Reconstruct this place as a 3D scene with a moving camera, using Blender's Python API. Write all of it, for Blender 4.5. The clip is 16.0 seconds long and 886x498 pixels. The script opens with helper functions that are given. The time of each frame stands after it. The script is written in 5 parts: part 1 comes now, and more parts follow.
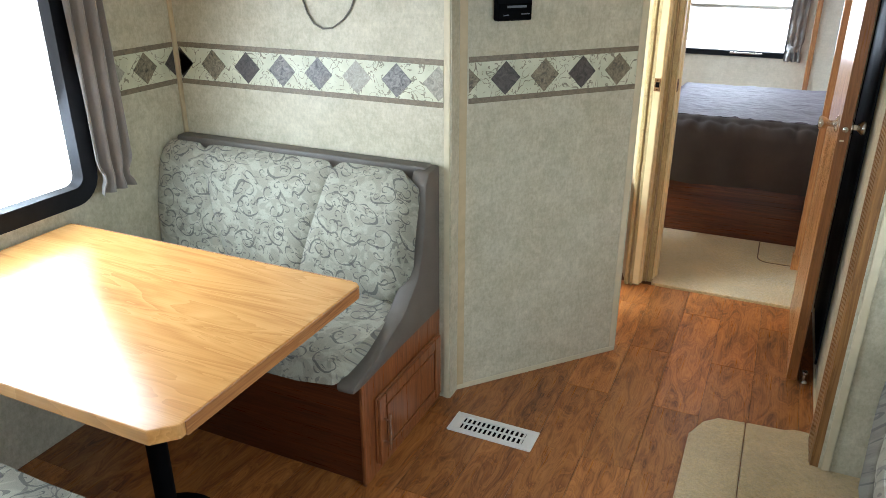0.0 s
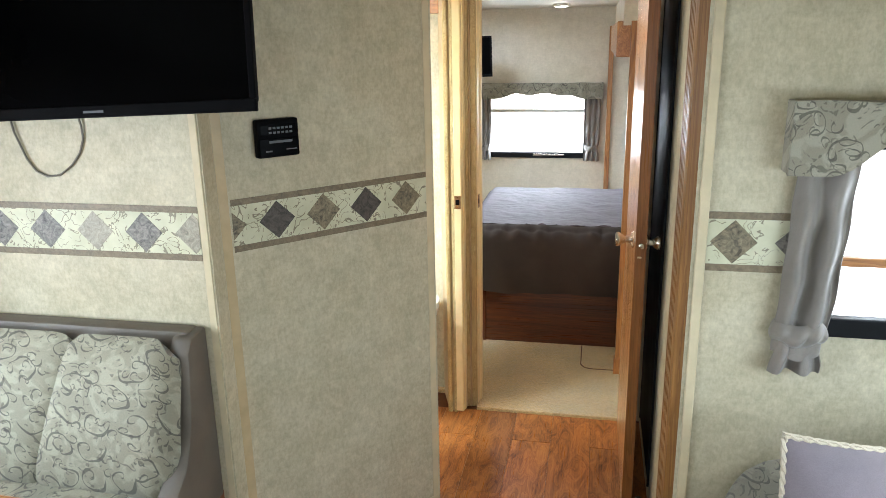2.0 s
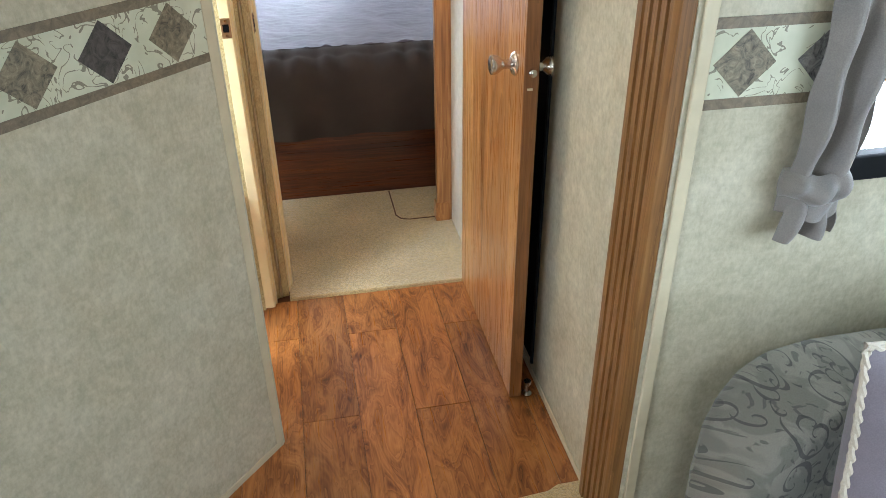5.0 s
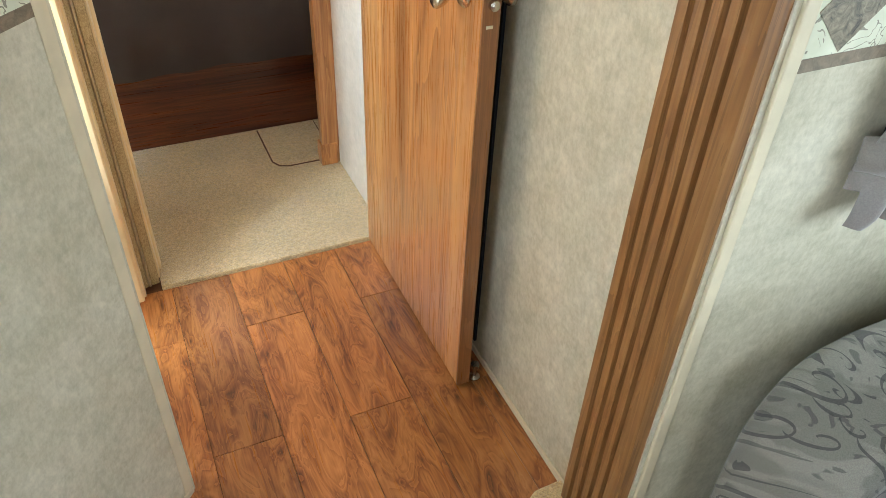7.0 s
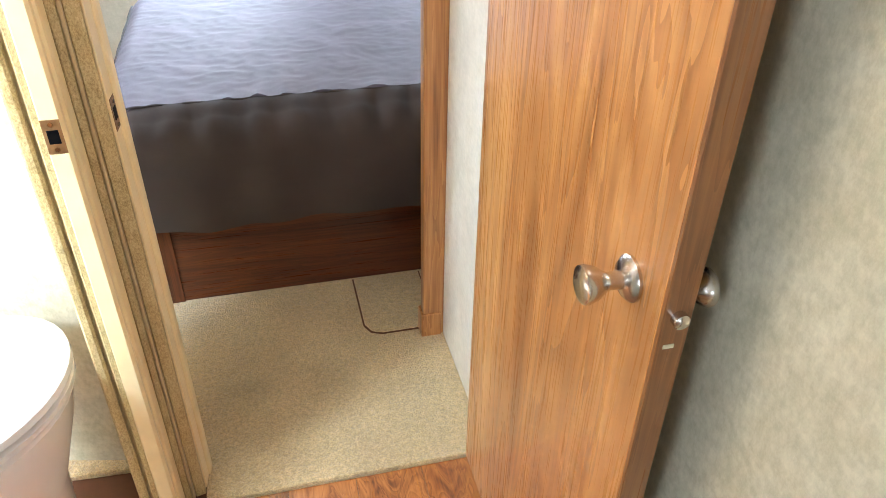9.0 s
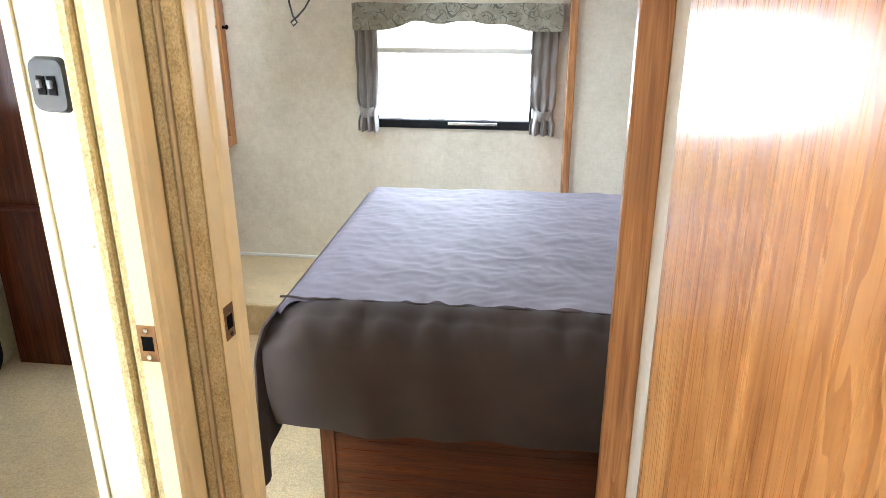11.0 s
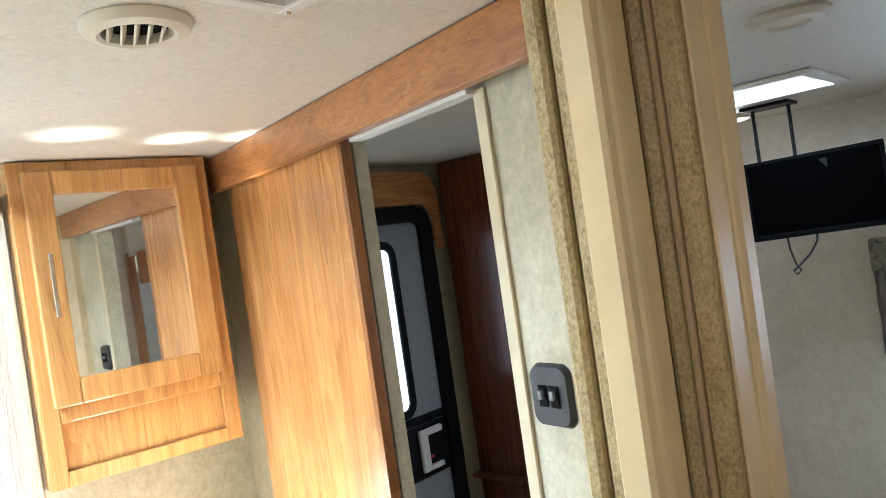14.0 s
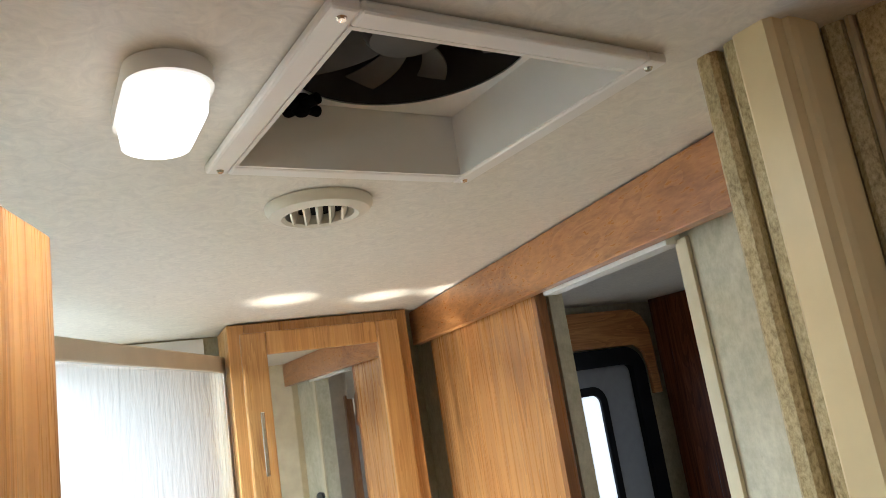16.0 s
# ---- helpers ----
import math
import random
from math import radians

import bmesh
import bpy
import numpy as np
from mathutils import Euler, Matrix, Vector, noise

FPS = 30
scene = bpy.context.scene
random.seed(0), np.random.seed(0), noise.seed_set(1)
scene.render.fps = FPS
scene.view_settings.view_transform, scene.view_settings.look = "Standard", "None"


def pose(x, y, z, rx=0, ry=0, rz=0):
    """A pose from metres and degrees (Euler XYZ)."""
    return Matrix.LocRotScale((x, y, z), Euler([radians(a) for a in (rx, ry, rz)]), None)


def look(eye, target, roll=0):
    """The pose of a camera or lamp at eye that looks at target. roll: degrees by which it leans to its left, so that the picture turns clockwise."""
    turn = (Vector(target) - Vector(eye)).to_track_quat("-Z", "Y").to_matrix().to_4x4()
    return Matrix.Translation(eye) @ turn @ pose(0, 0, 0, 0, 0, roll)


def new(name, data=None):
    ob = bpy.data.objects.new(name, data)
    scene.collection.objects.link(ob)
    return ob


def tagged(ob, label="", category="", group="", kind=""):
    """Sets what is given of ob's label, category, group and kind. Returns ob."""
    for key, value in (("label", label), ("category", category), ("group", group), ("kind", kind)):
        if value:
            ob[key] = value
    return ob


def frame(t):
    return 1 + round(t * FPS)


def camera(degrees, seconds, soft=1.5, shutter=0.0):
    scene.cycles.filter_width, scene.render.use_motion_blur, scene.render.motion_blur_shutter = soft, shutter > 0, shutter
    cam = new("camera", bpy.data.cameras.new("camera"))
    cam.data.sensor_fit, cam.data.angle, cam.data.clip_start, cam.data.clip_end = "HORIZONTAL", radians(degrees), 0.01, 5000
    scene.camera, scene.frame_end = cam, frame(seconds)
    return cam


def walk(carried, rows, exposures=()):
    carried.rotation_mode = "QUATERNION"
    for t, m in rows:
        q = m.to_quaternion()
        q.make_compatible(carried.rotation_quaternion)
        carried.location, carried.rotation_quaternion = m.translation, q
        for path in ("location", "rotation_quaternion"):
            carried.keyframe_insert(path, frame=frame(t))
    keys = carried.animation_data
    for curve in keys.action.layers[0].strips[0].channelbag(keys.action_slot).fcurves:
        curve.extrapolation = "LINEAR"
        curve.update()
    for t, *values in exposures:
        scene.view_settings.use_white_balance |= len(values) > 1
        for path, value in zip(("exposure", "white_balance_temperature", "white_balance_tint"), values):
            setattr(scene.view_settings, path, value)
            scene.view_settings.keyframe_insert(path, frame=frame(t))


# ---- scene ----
cam = camera(61.9, 16.0, soft=0.8)
# t, eye, target, roll
ROWS = [
    (0, (0.230, -0.149, 1.665), (-0.534, 1.528, 0.888), 0.04),
    (0.5, (0.266, -0.049, 1.713), (-0.457, 1.699, 1.065), -0.81),
    (1, (0.298, 0.063, 1.733), (-0.351, 1.871, 1.178), -1.56),
    (1.5, (0.318, 0.143, 1.736), (-0.211, 1.997, 1.204), -1.63),
    (2, (0.289, 0.258, 1.734), (-0.103, 2.141, 1.187), -1.05),
    (2.5, (0.233, 0.415, 1.732), (-0.016, 2.335, 1.231), -0.90),
    (3, (0.177, 0.534, 1.715), (0.049, 2.452, 1.162), -0.95),
    (3.5, (0.112, 0.668, 1.679), (0.128, 2.544, 0.985), -0.27),
    (4, (0.041, 0.825, 1.651), (0.184, 2.647, 0.838), -0.07),
    (4.5, (-0.015, 0.957, 1.617), (0.210, 2.714, 0.688), -0.47),
    (5, (-0.086, 1.087, 1.593), (0.235, 2.775, 0.570), -0.69),
    (7.5, (-0.188, 1.750, 1.531), (0.518, 3.133, 0.271), 3.01),
    (8, (-0.113, 1.915, 1.556), (0.543, 3.360, 0.339), 3.18),
    (8.5, (-0.038, 2.076, 1.574), (0.506, 3.592, 0.388), 1.91),
    (11, (0.272, 2.502, 1.560), (0.017, 4.352, 0.844), -0.2),
    (11.5, (0.252, 2.537, 1.573), (-0.206, 4.392, 0.982), -2.0),
    (12, (0.204, 2.576, 1.578), (-0.434, 4.409, 1.095), -2.1),
    (12.5, (0.189, 2.594, 1.582), (-0.621, 4.384, 1.207), -4.1),
    (13, (0.159, 2.664, 1.59), (-0.824, 4.384, 1.32), -5.2),
    (13.5, (0.097, 2.731, 1.602), (-1.095, 4.334, 1.491), -6.4),
    (14, (0.063, 2.779, 1.615), (-1.269, 4.271, 1.602), -8.2),
    (14.5, (0.047, 2.829, 1.632), (-1.436, 4.167, 1.734), -8.9),
    (15, (0.034, 2.855, 1.651), (-1.523, 4.088, 1.887), -9.4),
    (15.5, (0.029, 2.867, 1.664), (-1.558, 4.037, 1.996), -9.5),
    (16, (0.025, 2.87, 1.672), (-1.611, 3.946, 2.081), -8.9),
]
EXPOSURES = [(0.0, 0.20, 5600, 10), (1.0, 0.48, 5600, 10), (2.0, 0.22, 5950, 10), (3.5, 0.16, 5900, 10), (4.0, 0.08, 5750, 10), (5.0, 0.28, 5550, 10), (7.5, 0.62, 5600, 10), (8.5, 0.68, 5550, 10), (11.0, 0.68, 5700, 11), (12.0, 0.18, 5550, 12), (13.0, -0.42, 5400, 10), (13.5, -0.58, 5400, 10), (14.5, -0.78, 5250, 10), (15.5, -1.16, 5450, 10), (16.0, -1.20, 5450, 10)]
walk(cam, [(t, look(eye, target, roll)) for t, eye, target, roll in ROWS], EXPOSURES)

# ---- world, daylight, lamps ----
world = bpy.data.worlds.new("sky")
scene.world = world
world.use_nodes = True
wn = world.node_tree.nodes
sky = wn.new("ShaderNodeTexSky")
sky.sky_type = "NISHITA"
sky.sun_disc = False
sky.sun_elevation = radians(42)
sky.sun_rotation = radians(60)
wn["Background"].inputs["Strength"].default_value = 0.12
world.node_tree.links.new(sky.outputs[0], wn["Background"].inputs[0])


def sun_lamp(strength, width, direction):
    d = bpy.data.lights.new("sun", "SUN")
    d.energy, d.angle, d.color = strength, radians(width), (1.0, 0.96, 0.9)
    ob = new("sun", d)
    ob.matrix_world = look((4, -4, 6), (4 + direction[0], -4 + direction[1], 6 + direction[2]))


sun_lamp(1.2, 12, (-0.6, 0.5, -0.7))


def area_lamp(name, eye, target, w, h, watts, color=(1, 1, 1)):
    d = bpy.data.lights.new(name, "AREA")
    d.shape, d.size, d.size_y, d.energy, d.color = "RECTANGLE", w, h, watts, color
    ob = new(name, d)
    ob.matrix_world = look(eye, target)
    return ob


def point_lamp(name, eye, watts, radius, color):
    d = bpy.data.lights.new(name, "POINT")
    d.energy, d.shadow_soft_size, d.color = watts, radius, color
    ob = new(name, d)
    ob.location = eye
    return ob


def spot_lamp(name, eye, target, watts, angle, color, radius=0.01, blend=0.6):
    d = bpy.data.lights.new(name, "SPOT")
    d.energy, d.spot_size, d.spot_blend, d.shadow_soft_size, d.color = watts, radians(angle), blend, radius, color
    ob = new(name, d)
    ob.matrix_world = look(eye, target)
    return ob


DAY = (0.84, 0.94, 1.0)
WARM = (1.0, 0.85, 0.64)
area_lamp("dinette_window_daylight", (-1.9, 0.95, 1.25), (0, 0.95, 0.1), 1.15, 0.75, 25, DAY)
area_lamp("slide_end_window_daylight", (1.2, 2.17, 1.2), (0.9, 1.0, 1.0), 0.5, 0.42, 2.2, DAY)
# Added daylight fill from the sofa side; the window behind it is assumed.
area_lamp("sofa_side_fill", (1.47, 0.9, 1.25), (-0.1, 1.35, -0.7), 1.3, 0.6, 24, DAY)
# Added fill from the front end; the window there is unseen and assumed.
area_lamp("front_fill_daylight", (-0.4, -2.1, 1.3), (-0.5, 2, 0.0), 1.5, 0.7, 16.5, DAY)
area_lamp("rear_window_daylight", (-0.147, 5.86, 1.12), (-0.147, 4.0, 0.4), 0.68, 0.44, 9, DAY)
area_lamp("bed_window_daylight", (1.0, 5.73, 1.2), (0.6, 4.6, 0.8), 0.4, 0.5, 7, DAY)
area_lamp("bedroom_skylight_daylight", (-0.645, 5.09, 1.95), (-0.645, 5.09, 0), 0.3, 0.3, 9.5, DAY)
area_lamp("shower_skylight_daylight", (-1.55, 2.55, 1.92), (-1.55, 2.55, 0), 0.45, 0.45, 70, DAY)
# Added fill over the hall, with no fixture; it lifts post, door and floor.
area_lamp("hall_fill", (0.1, 3.0, 1.92), (0.1, 3.0, 0), 0.16, 0.12, 2.3, (1.0, 0.94, 0.82))
area_lamp("bath_ceiling_lamp", (-0.515, 2.993, 1.885), (-0.515, 2.993, 0), 0.11, 0.07, 2.4, (1.0, 0.92, 0.78))

point_lamp("bedroom_ceiling_glow", (-0.91, 5.60, 1.87), 0.55, 0.03, (1.0, 0.93, 0.82))
point_lamp("bedroom_ceiling_glow", (0.05, 5.20, 1.87), 0.55, 0.03, (1.0, 0.93, 0.82))

# ---- materials ----


def mat(name):
    m = bpy.data.materials.new(name)
    m.use_nodes = True
    nt = m.node_tree
    return m, nt, nt.nodes["Principled BSDF"]


def nd(nt, kind, **kw):
    n = nt.nodes.new(kind)
    for k, v in kw.items():
        n.inputs[k.replace("_", " ")].default_value = v
    return n


def coords(nt, scale=(1, 1, 1)):
    tc = nt.nodes.new("ShaderNodeTexCoord")
    mp = nt.nodes.new("ShaderNodeMapping")
    mp.inputs["Scale"].default_value = scale
    nt.links.new(tc.outputs["Object"], mp.inputs["Vector"])
    return mp.outputs[0]


def ramp(nt, fac, stops):
    r = nt.nodes.new("ShaderNodeValToRGB")
    el = r.color_ramp.elements
    while len(el) < len(stops):
        el.new(0.5)
    for e, (p, c) in zip(el, stops):
        e.position, e.color = p, (*c, 1)
    nt.links.new(fac, r.inputs[0])
    return r.outputs[0]


def mixc(nt, fac, a, b, mode="MIX"):
    n = nt.nodes.new("ShaderNodeMix")
    n.data_type, n.blend_type = "RGBA", mode
    if isinstance(fac, (int, float)):
        n.inputs[0].default_value = fac
    else:
        nt.links.new(fac, n.inputs[0])
    for i, v in ((6, a), (7, b)):
        if isinstance(v, tuple):
            n.inputs[i].default_value = (*v, 1)
        else:
            nt.links.new(v, n.inputs[i])
    return n.outputs[2]


def noise_of(nt, vec, scale, detail=4, rough=0.55, dist=0.0):
    n = nd(nt, "ShaderNodeTexNoise", Scale=scale, Detail=detail, Roughness=rough, Distortion=dist)
    nt.links.new(vec, n.inputs["Vector"])
    return n.outputs[0]


def bump(nt, bsdf, height, strength=0.2, dist=0.002):
    b = nd(nt, "ShaderNodeBump", Strength=strength, Distance=dist)
    nt.links.new(height, b.inputs["Height"])
    nt.links.new(b.outputs[0], bsdf.inputs["Normal"])


def mathn(nt, op, a, b=None, clamp=False):
    n = nt.nodes.new("ShaderNodeMath")
    n.operation, n.use_clamp = op, clamp
    for i, v in ((0, a), (1, b)):
        if v is None:
            continue
        if isinstance(v, (int, float)):
            n.inputs[i].default_value = v
        else:
            nt.links.new(v, n.inputs[i])
    return n.outputs[0]


def plain(name, color, rough=0.5, metal=0.0, var=0.12, scale=30.0, coat=0.0, bumps=0.08, spec=0.5):
    m, nt, b = mat(name)
    v = coords(nt)
    f = noise_of(nt, v, scale)
    lo, hi = tuple(c * (1 - var) for c in color), tuple(min(1, c * (1 + var)) for c in color)
    nt.links.new(ramp(nt, f, [(0.3, lo), (0.7, hi)]), b.inputs["Base Color"])
    f2 = noise_of(nt, v, scale * 0.2)
    b.inputs["Metallic"].default_value = metal
    b.inputs["Coat Weight"].default_value = coat
    b.inputs["Specular IOR Level"].default_value = spec
    b.inputs["IOR"].default_value = 1.2 if spec < 0.2 else 1.45
    nt.links.new(ramp(nt, f2, [(0.3, (rough * 0.85,) * 3), (0.7, (min(1, rough * 1.15),) * 3)]), b.inputs["Roughness"])
    if bumps:
        bump(nt, b, noise_of(nt, v, scale * 6), bumps, 0.001)
    return m


def wallpaper(name, c1, c2, c3, mottle=0.6):
    """Mottled, faintly woven vinyl wall covering."""
    m, nt, b = mat(name)
    v = coords(nt)
    big = noise_of(nt, v, 7.0, 5, 0.6, 0.3)
    fine = noise_of(nt, coords(nt, (1, 1, 0.6)), 95.0, 5, 0.7)
    weave = noise_of(nt, coords(nt, (0.25, 0.25, 1)), 110.0, 3, 0.6)
    col = ramp(nt, big, [(0.3, c1), (0.55, c2), (0.75, c3)])
    col = mixc(nt, mottle, col, ramp(nt, noise_of(nt, v, 26.0, 5, 0.65), [(0.38, (0.84, 0.83, 0.77)), (0.62, (1.07, 1.07, 1.06))]), "MULTIPLY")
    col = mixc(nt, mottle, col, ramp(nt, fine, [(0.36, (0.74, 0.73, 0.68)), (0.62, (1.05, 1.04, 1.02))]), "MULTIPLY")
    col = mixc(nt, 0.25, col, ramp(nt, weave, [(0.35, (0.82, 0.81, 0.79)), (0.6, (1.03, 1.03, 1.02))]), "MULTIPLY")
    nt.links.new(col, b.inputs["Base Color"])
    b.inputs["Roughness"].default_value = 0.55
    bump(nt, b, mathn(nt, "ADD", fine, weave), 0.12, 0.001)
    return m


def wood(name, stops, axis, rough=0.32, coat=0.25, across=16.0, figure=3.0, grain=0.7, along=1.1, ring=0.22, vary=0.09):
    """Wood with the grain along an axis (0 x, 1 y, 2 z)."""
    m, nt, b = mat(name)
    s = [across] * 3
    s[axis] = along
    oi = nt.nodes.new("ShaderNodeObjectInfo")
    v0 = coords(nt, tuple(s))
    add = nt.nodes.new("ShaderNodeVectorMath")
    add.operation = "ADD"
    sc = nt.nodes.new("ShaderNodeVectorMath")
    sc.operation = "SCALE"
    cmb = nt.nodes.new("ShaderNodeCombineXYZ")
    for i in range(3):
        nt.links.new(oi.outputs["Random"], cmb.inputs[i])
    nt.links.new(cmb.outputs[0], sc.inputs[0])
    sc.inputs["Scale"].default_value = 23.0
    nt.links.new(v0, add.inputs[0])
    nt.links.new(sc.outputs[0], add.inputs[1])
    v = add.outputs[0]
    fig = noise_of(nt, v, figure * 0.33, 3, 0.5, 1.6)
    rings = mathn(nt, "FRACT", mathn(nt, "MULTIPLY", fig, 7.0))
    s2 = [190.0] * 3
    s2[axis] = 4.0
    pores = noise_of(nt, coords(nt, tuple(s2)), 1.0, 3, 0.6)
    f = mathn(nt, "ADD", mathn(nt, "MULTIPLY", fig, 0.65), mathn(nt, "MULTIPLY", rings, ring))
    f = mathn(nt, "ADD", f, mathn(nt, "MULTIPLY", mathn(nt, "SUBTRACT", pores, 0.5), grain))
    col = ramp(nt, f, stops)
    tint = ramp(nt, oi.outputs["Random"], [(0.0, (1 - vary, 1 - vary * 1.1, 1 - vary * 1.2)), (1.0, (1 + vary, 1 + vary * 0.7, 1 + vary * 0.5))])
    col = mixc(nt, 1.0, col, tint, "MULTIPLY")
    nt.links.new(col, b.inputs["Base Color"])
    b.inputs["Coat Weight"].default_value = coat
    b.inputs["Coat Roughness"].default_value = 0.2
    nt.links.new(ramp(nt, pores, [(0.3, (rough * 1.25,) * 3), (0.7, (rough * 0.85,) * 3)]), b.inputs["Roughness"])
    bump(nt, b, pores, 0.12, 0.0008)
    return m


def fabric(name, c, rough=0.9, fold=0.0, sheen=0.3):
    m, nt, b = mat(name)
    v = coords(nt)
    f = noise_of(nt, v, 9.0, 4)
    weave = noise_of(nt, v, 420.0, 2)
    lo, hi = tuple(x * 0.86 for x in c), tuple(min(1, x * 1.12) for x in c)
    col = ramp(nt, f, [(0.3, lo), (0.7, hi)])
    col = mixc(nt, 0.5, col, ramp(nt, weave, [(0.35, (0.75, 0.75, 0.75)), (0.65, (1.1, 1.1, 1.1))]), "MULTIPLY")
    nt.links.new(col, b.inputs["Base Color"])
    b.inputs["Roughness"].default_value = rough
    b.inputs["Sheen Weight"].default_value = sheen
    bump(nt, b, mathn(nt, "ADD", weave, mathn(nt, "MULTIPLY", f, fold)), 0.25, 0.002)
    return m


def paisley(name, base, dark, light, size=9.0, flat=False, depth=0.8, wide=1.0):
    """Woven upholstery with spiral scrolls and leaves, drawn on upright or flat cloth."""
    m, nt, b = mat(name)
    v = coords(nt)
    sx = nt.nodes.new("ShaderNodeSeparateXYZ")
    nt.links.new(v, sx.inputs[0])
    x, y, z = sx.outputs
    cb = nt.nodes.new("ShaderNodeCombineXYZ")
    if flat:
        uu, vv = mathn(nt, "MULTIPLY", x, wide), mathn(nt, "ADD", mathn(nt, "MULTIPLY", y, depth), mathn(nt, "MULTIPLY", z, 0.9))
    else:
        uu, vv = mathn(nt, "ADD", x, mathn(nt, "MULTIPLY", y, 0.4)), mathn(nt, "ADD", z, mathn(nt, "MULTIPLY", y, 0.8))
    nt.links.new(uu, cb.inputs[0])
    nt.links.new(vv, cb.inputs[1])
    wob = nd(nt, "ShaderNodeTexNoise", Scale=size * 1.1, Detail=1.0)
    nt.links.new(cb.outputs[0], wob.inputs["Vector"])
    off = nt.nodes.new("ShaderNodeVectorMath")
    off.operation = "MULTIPLY_ADD"
    nt.links.new(wob.outputs["Color"], off.inputs[0])
    off.inputs[1].default_value = (0.045, 0.045, 0.0)
    nt.links.new(cb.outputs[0], off.inputs[2])
    p = off.outputs[0]

    def scrolls(scale, turn, reach, width):
        vo = nd(nt, "ShaderNodeTexVoronoi", Scale=scale, Randomness=0.8)
        vo.voronoi_dimensions = "2D"
        nt.links.new(p, vo.inputs["Vector"])
        df = nt.nodes.new("ShaderNodeVectorMath")
        df.operation = "SUBTRACT"
        nt.links.new(p, df.inputs[0])
        nt.links.new(vo.outputs["Position"], df.inputs[1])
        sp = nt.nodes.new("ShaderNodeSeparateXYZ")
        nt.links.new(df.outputs[0], sp.inputs[0])
        rc = nt.nodes.new("ShaderNodeSeparateColor")
        nt.links.new(vo.outputs["Color"], rc.inputs[0])
        hand = mathn(nt, "SUBTRACT", mathn(nt, "MULTIPLY", mathn(nt, "GREATER_THAN", rc.outputs[0], 0.5), 2.0), 1.0)
        ang = mathn(nt, "MULTIPLY", mathn(nt, "ARCTAN2", sp.outputs[1], sp.outputs[0]), hand)
        r = mathn(nt, "MULTIPLY", vo.outputs["Distance"], 1.0)
        t = mathn(nt, "ADD", mathn(nt, "MULTIPLY", ang, 0.15915), mathn(nt, "ADD", mathn(nt, "MULTIPLY", mathn(nt, "POWER", r, 0.7), turn), mathn(nt, "MULTIPLY", rc.outputs[1], 5.0)))
        ln = mathn(nt, "ABSOLUTE", mathn(nt, "SUBTRACT", mathn(nt, "FRACT", t), 0.5))
        on_line = mathn(nt, "LESS_THAN", ln, mathn(nt, "ADD", width, mathn(nt, "MULTIPLY", mathn(nt, "SINE", mathn(nt, "MULTIPLY", ang, 2.0)), width * 0.6)))
        return mathn(nt, "MULTIPLY", on_line, mathn(nt, "LESS_THAN", r, reach)), rc.outputs[2]

    a, ra = scrolls(size, 2.2, 0.52, 0.055)
    c, rb = scrolls(size * 2.3, 1.7, 0.5, 0.075)
    lines = mathn(nt, "MAXIMUM", a, mathn(nt, "MULTIPLY", c, mathn(nt, "GREATER_THAN", rb, 0.45)))
    blot = ramp(nt, noise_of(nt, p, size * 1.9, 2, 0.4, 1.2), [(0.48, (0, 0, 0)), (0.56, (1, 1, 1))])
    leaf = ramp(nt, noise_of(nt, p, size * 2.6, 1, 0.4, 2.5), [(0.64, (0, 0, 0)), (0.67, (1, 1, 1))])
    weave = noise_of(nt, v, 520.0, 2)
    col = mixc(nt, mathn(nt, "MULTIPLY", blot, 0.7), base, light)
    col = mixc(nt, mathn(nt, "MULTIPLY", leaf, 0.55), col, dark)
    col = mixc(nt, mathn(nt, "MULTIPLY", lines, 0.72), col, dark)
    col = mixc(nt, 0.55, col, ramp(nt, weave, [(0.35, (0.7, 0.7, 0.7)), (0.65, (1.12, 1.12, 1.12))]), "MULTIPLY")
    nt.links.new(col, b.inputs["Base Color"])
    b.inputs["Roughness"].default_value = 0.85
    b.inputs["Sheen Weight"].default_value = 0.2
    bump(nt, b, mathn(nt, "ADD", weave, lines), 0.25, 0.0015)
    return m


def carpet_mat(name, c):
    m, nt, b = mat(name)
    v = coords(nt)
    f = noise_of(nt, v, 5.0, 4)
    tuft = noise_of(nt, v, 260.0, 3, 0.7)
    clump = noise_of(nt, v, 70.0, 3, 0.7)
    col = ramp(nt, f, [(0.3, tuple(x * 0.85 for x in c)), (0.7, tuple(x * 1.1 for x in c))])
    col = mixc(nt, 0.75, col, ramp(nt, tuft, [(0.3, (0.45, 0.40, 0.34)), (0.62, (1.18, 1.18, 1.16))]), "MULTIPLY")
    col = mixc(nt, 0.6, col, ramp(nt, clump, [(0.34, (0.72, 0.68, 0.60)), (0.6, (1.08, 1.08, 1.06))]), "MULTIPLY")
    nt.links.new(col, b.inputs["Base Color"])
    b.inputs["Roughness"].default_value = 1.0
    b.inputs["Sheen Weight"].default_value = 0.4
    bump(nt, b, mathn(nt, "ADD", tuft, clump), 0.9, 0.006)
    return m


def emitter(name, c, strength):
    m, nt, b = mat(name)
    b.inputs["Base Color"].default_value = (*c, 1)
    b.inputs["Emission Color"].default_value = (*c, 1)
    b.inputs["Emission Strength"].default_value = strength
    return m


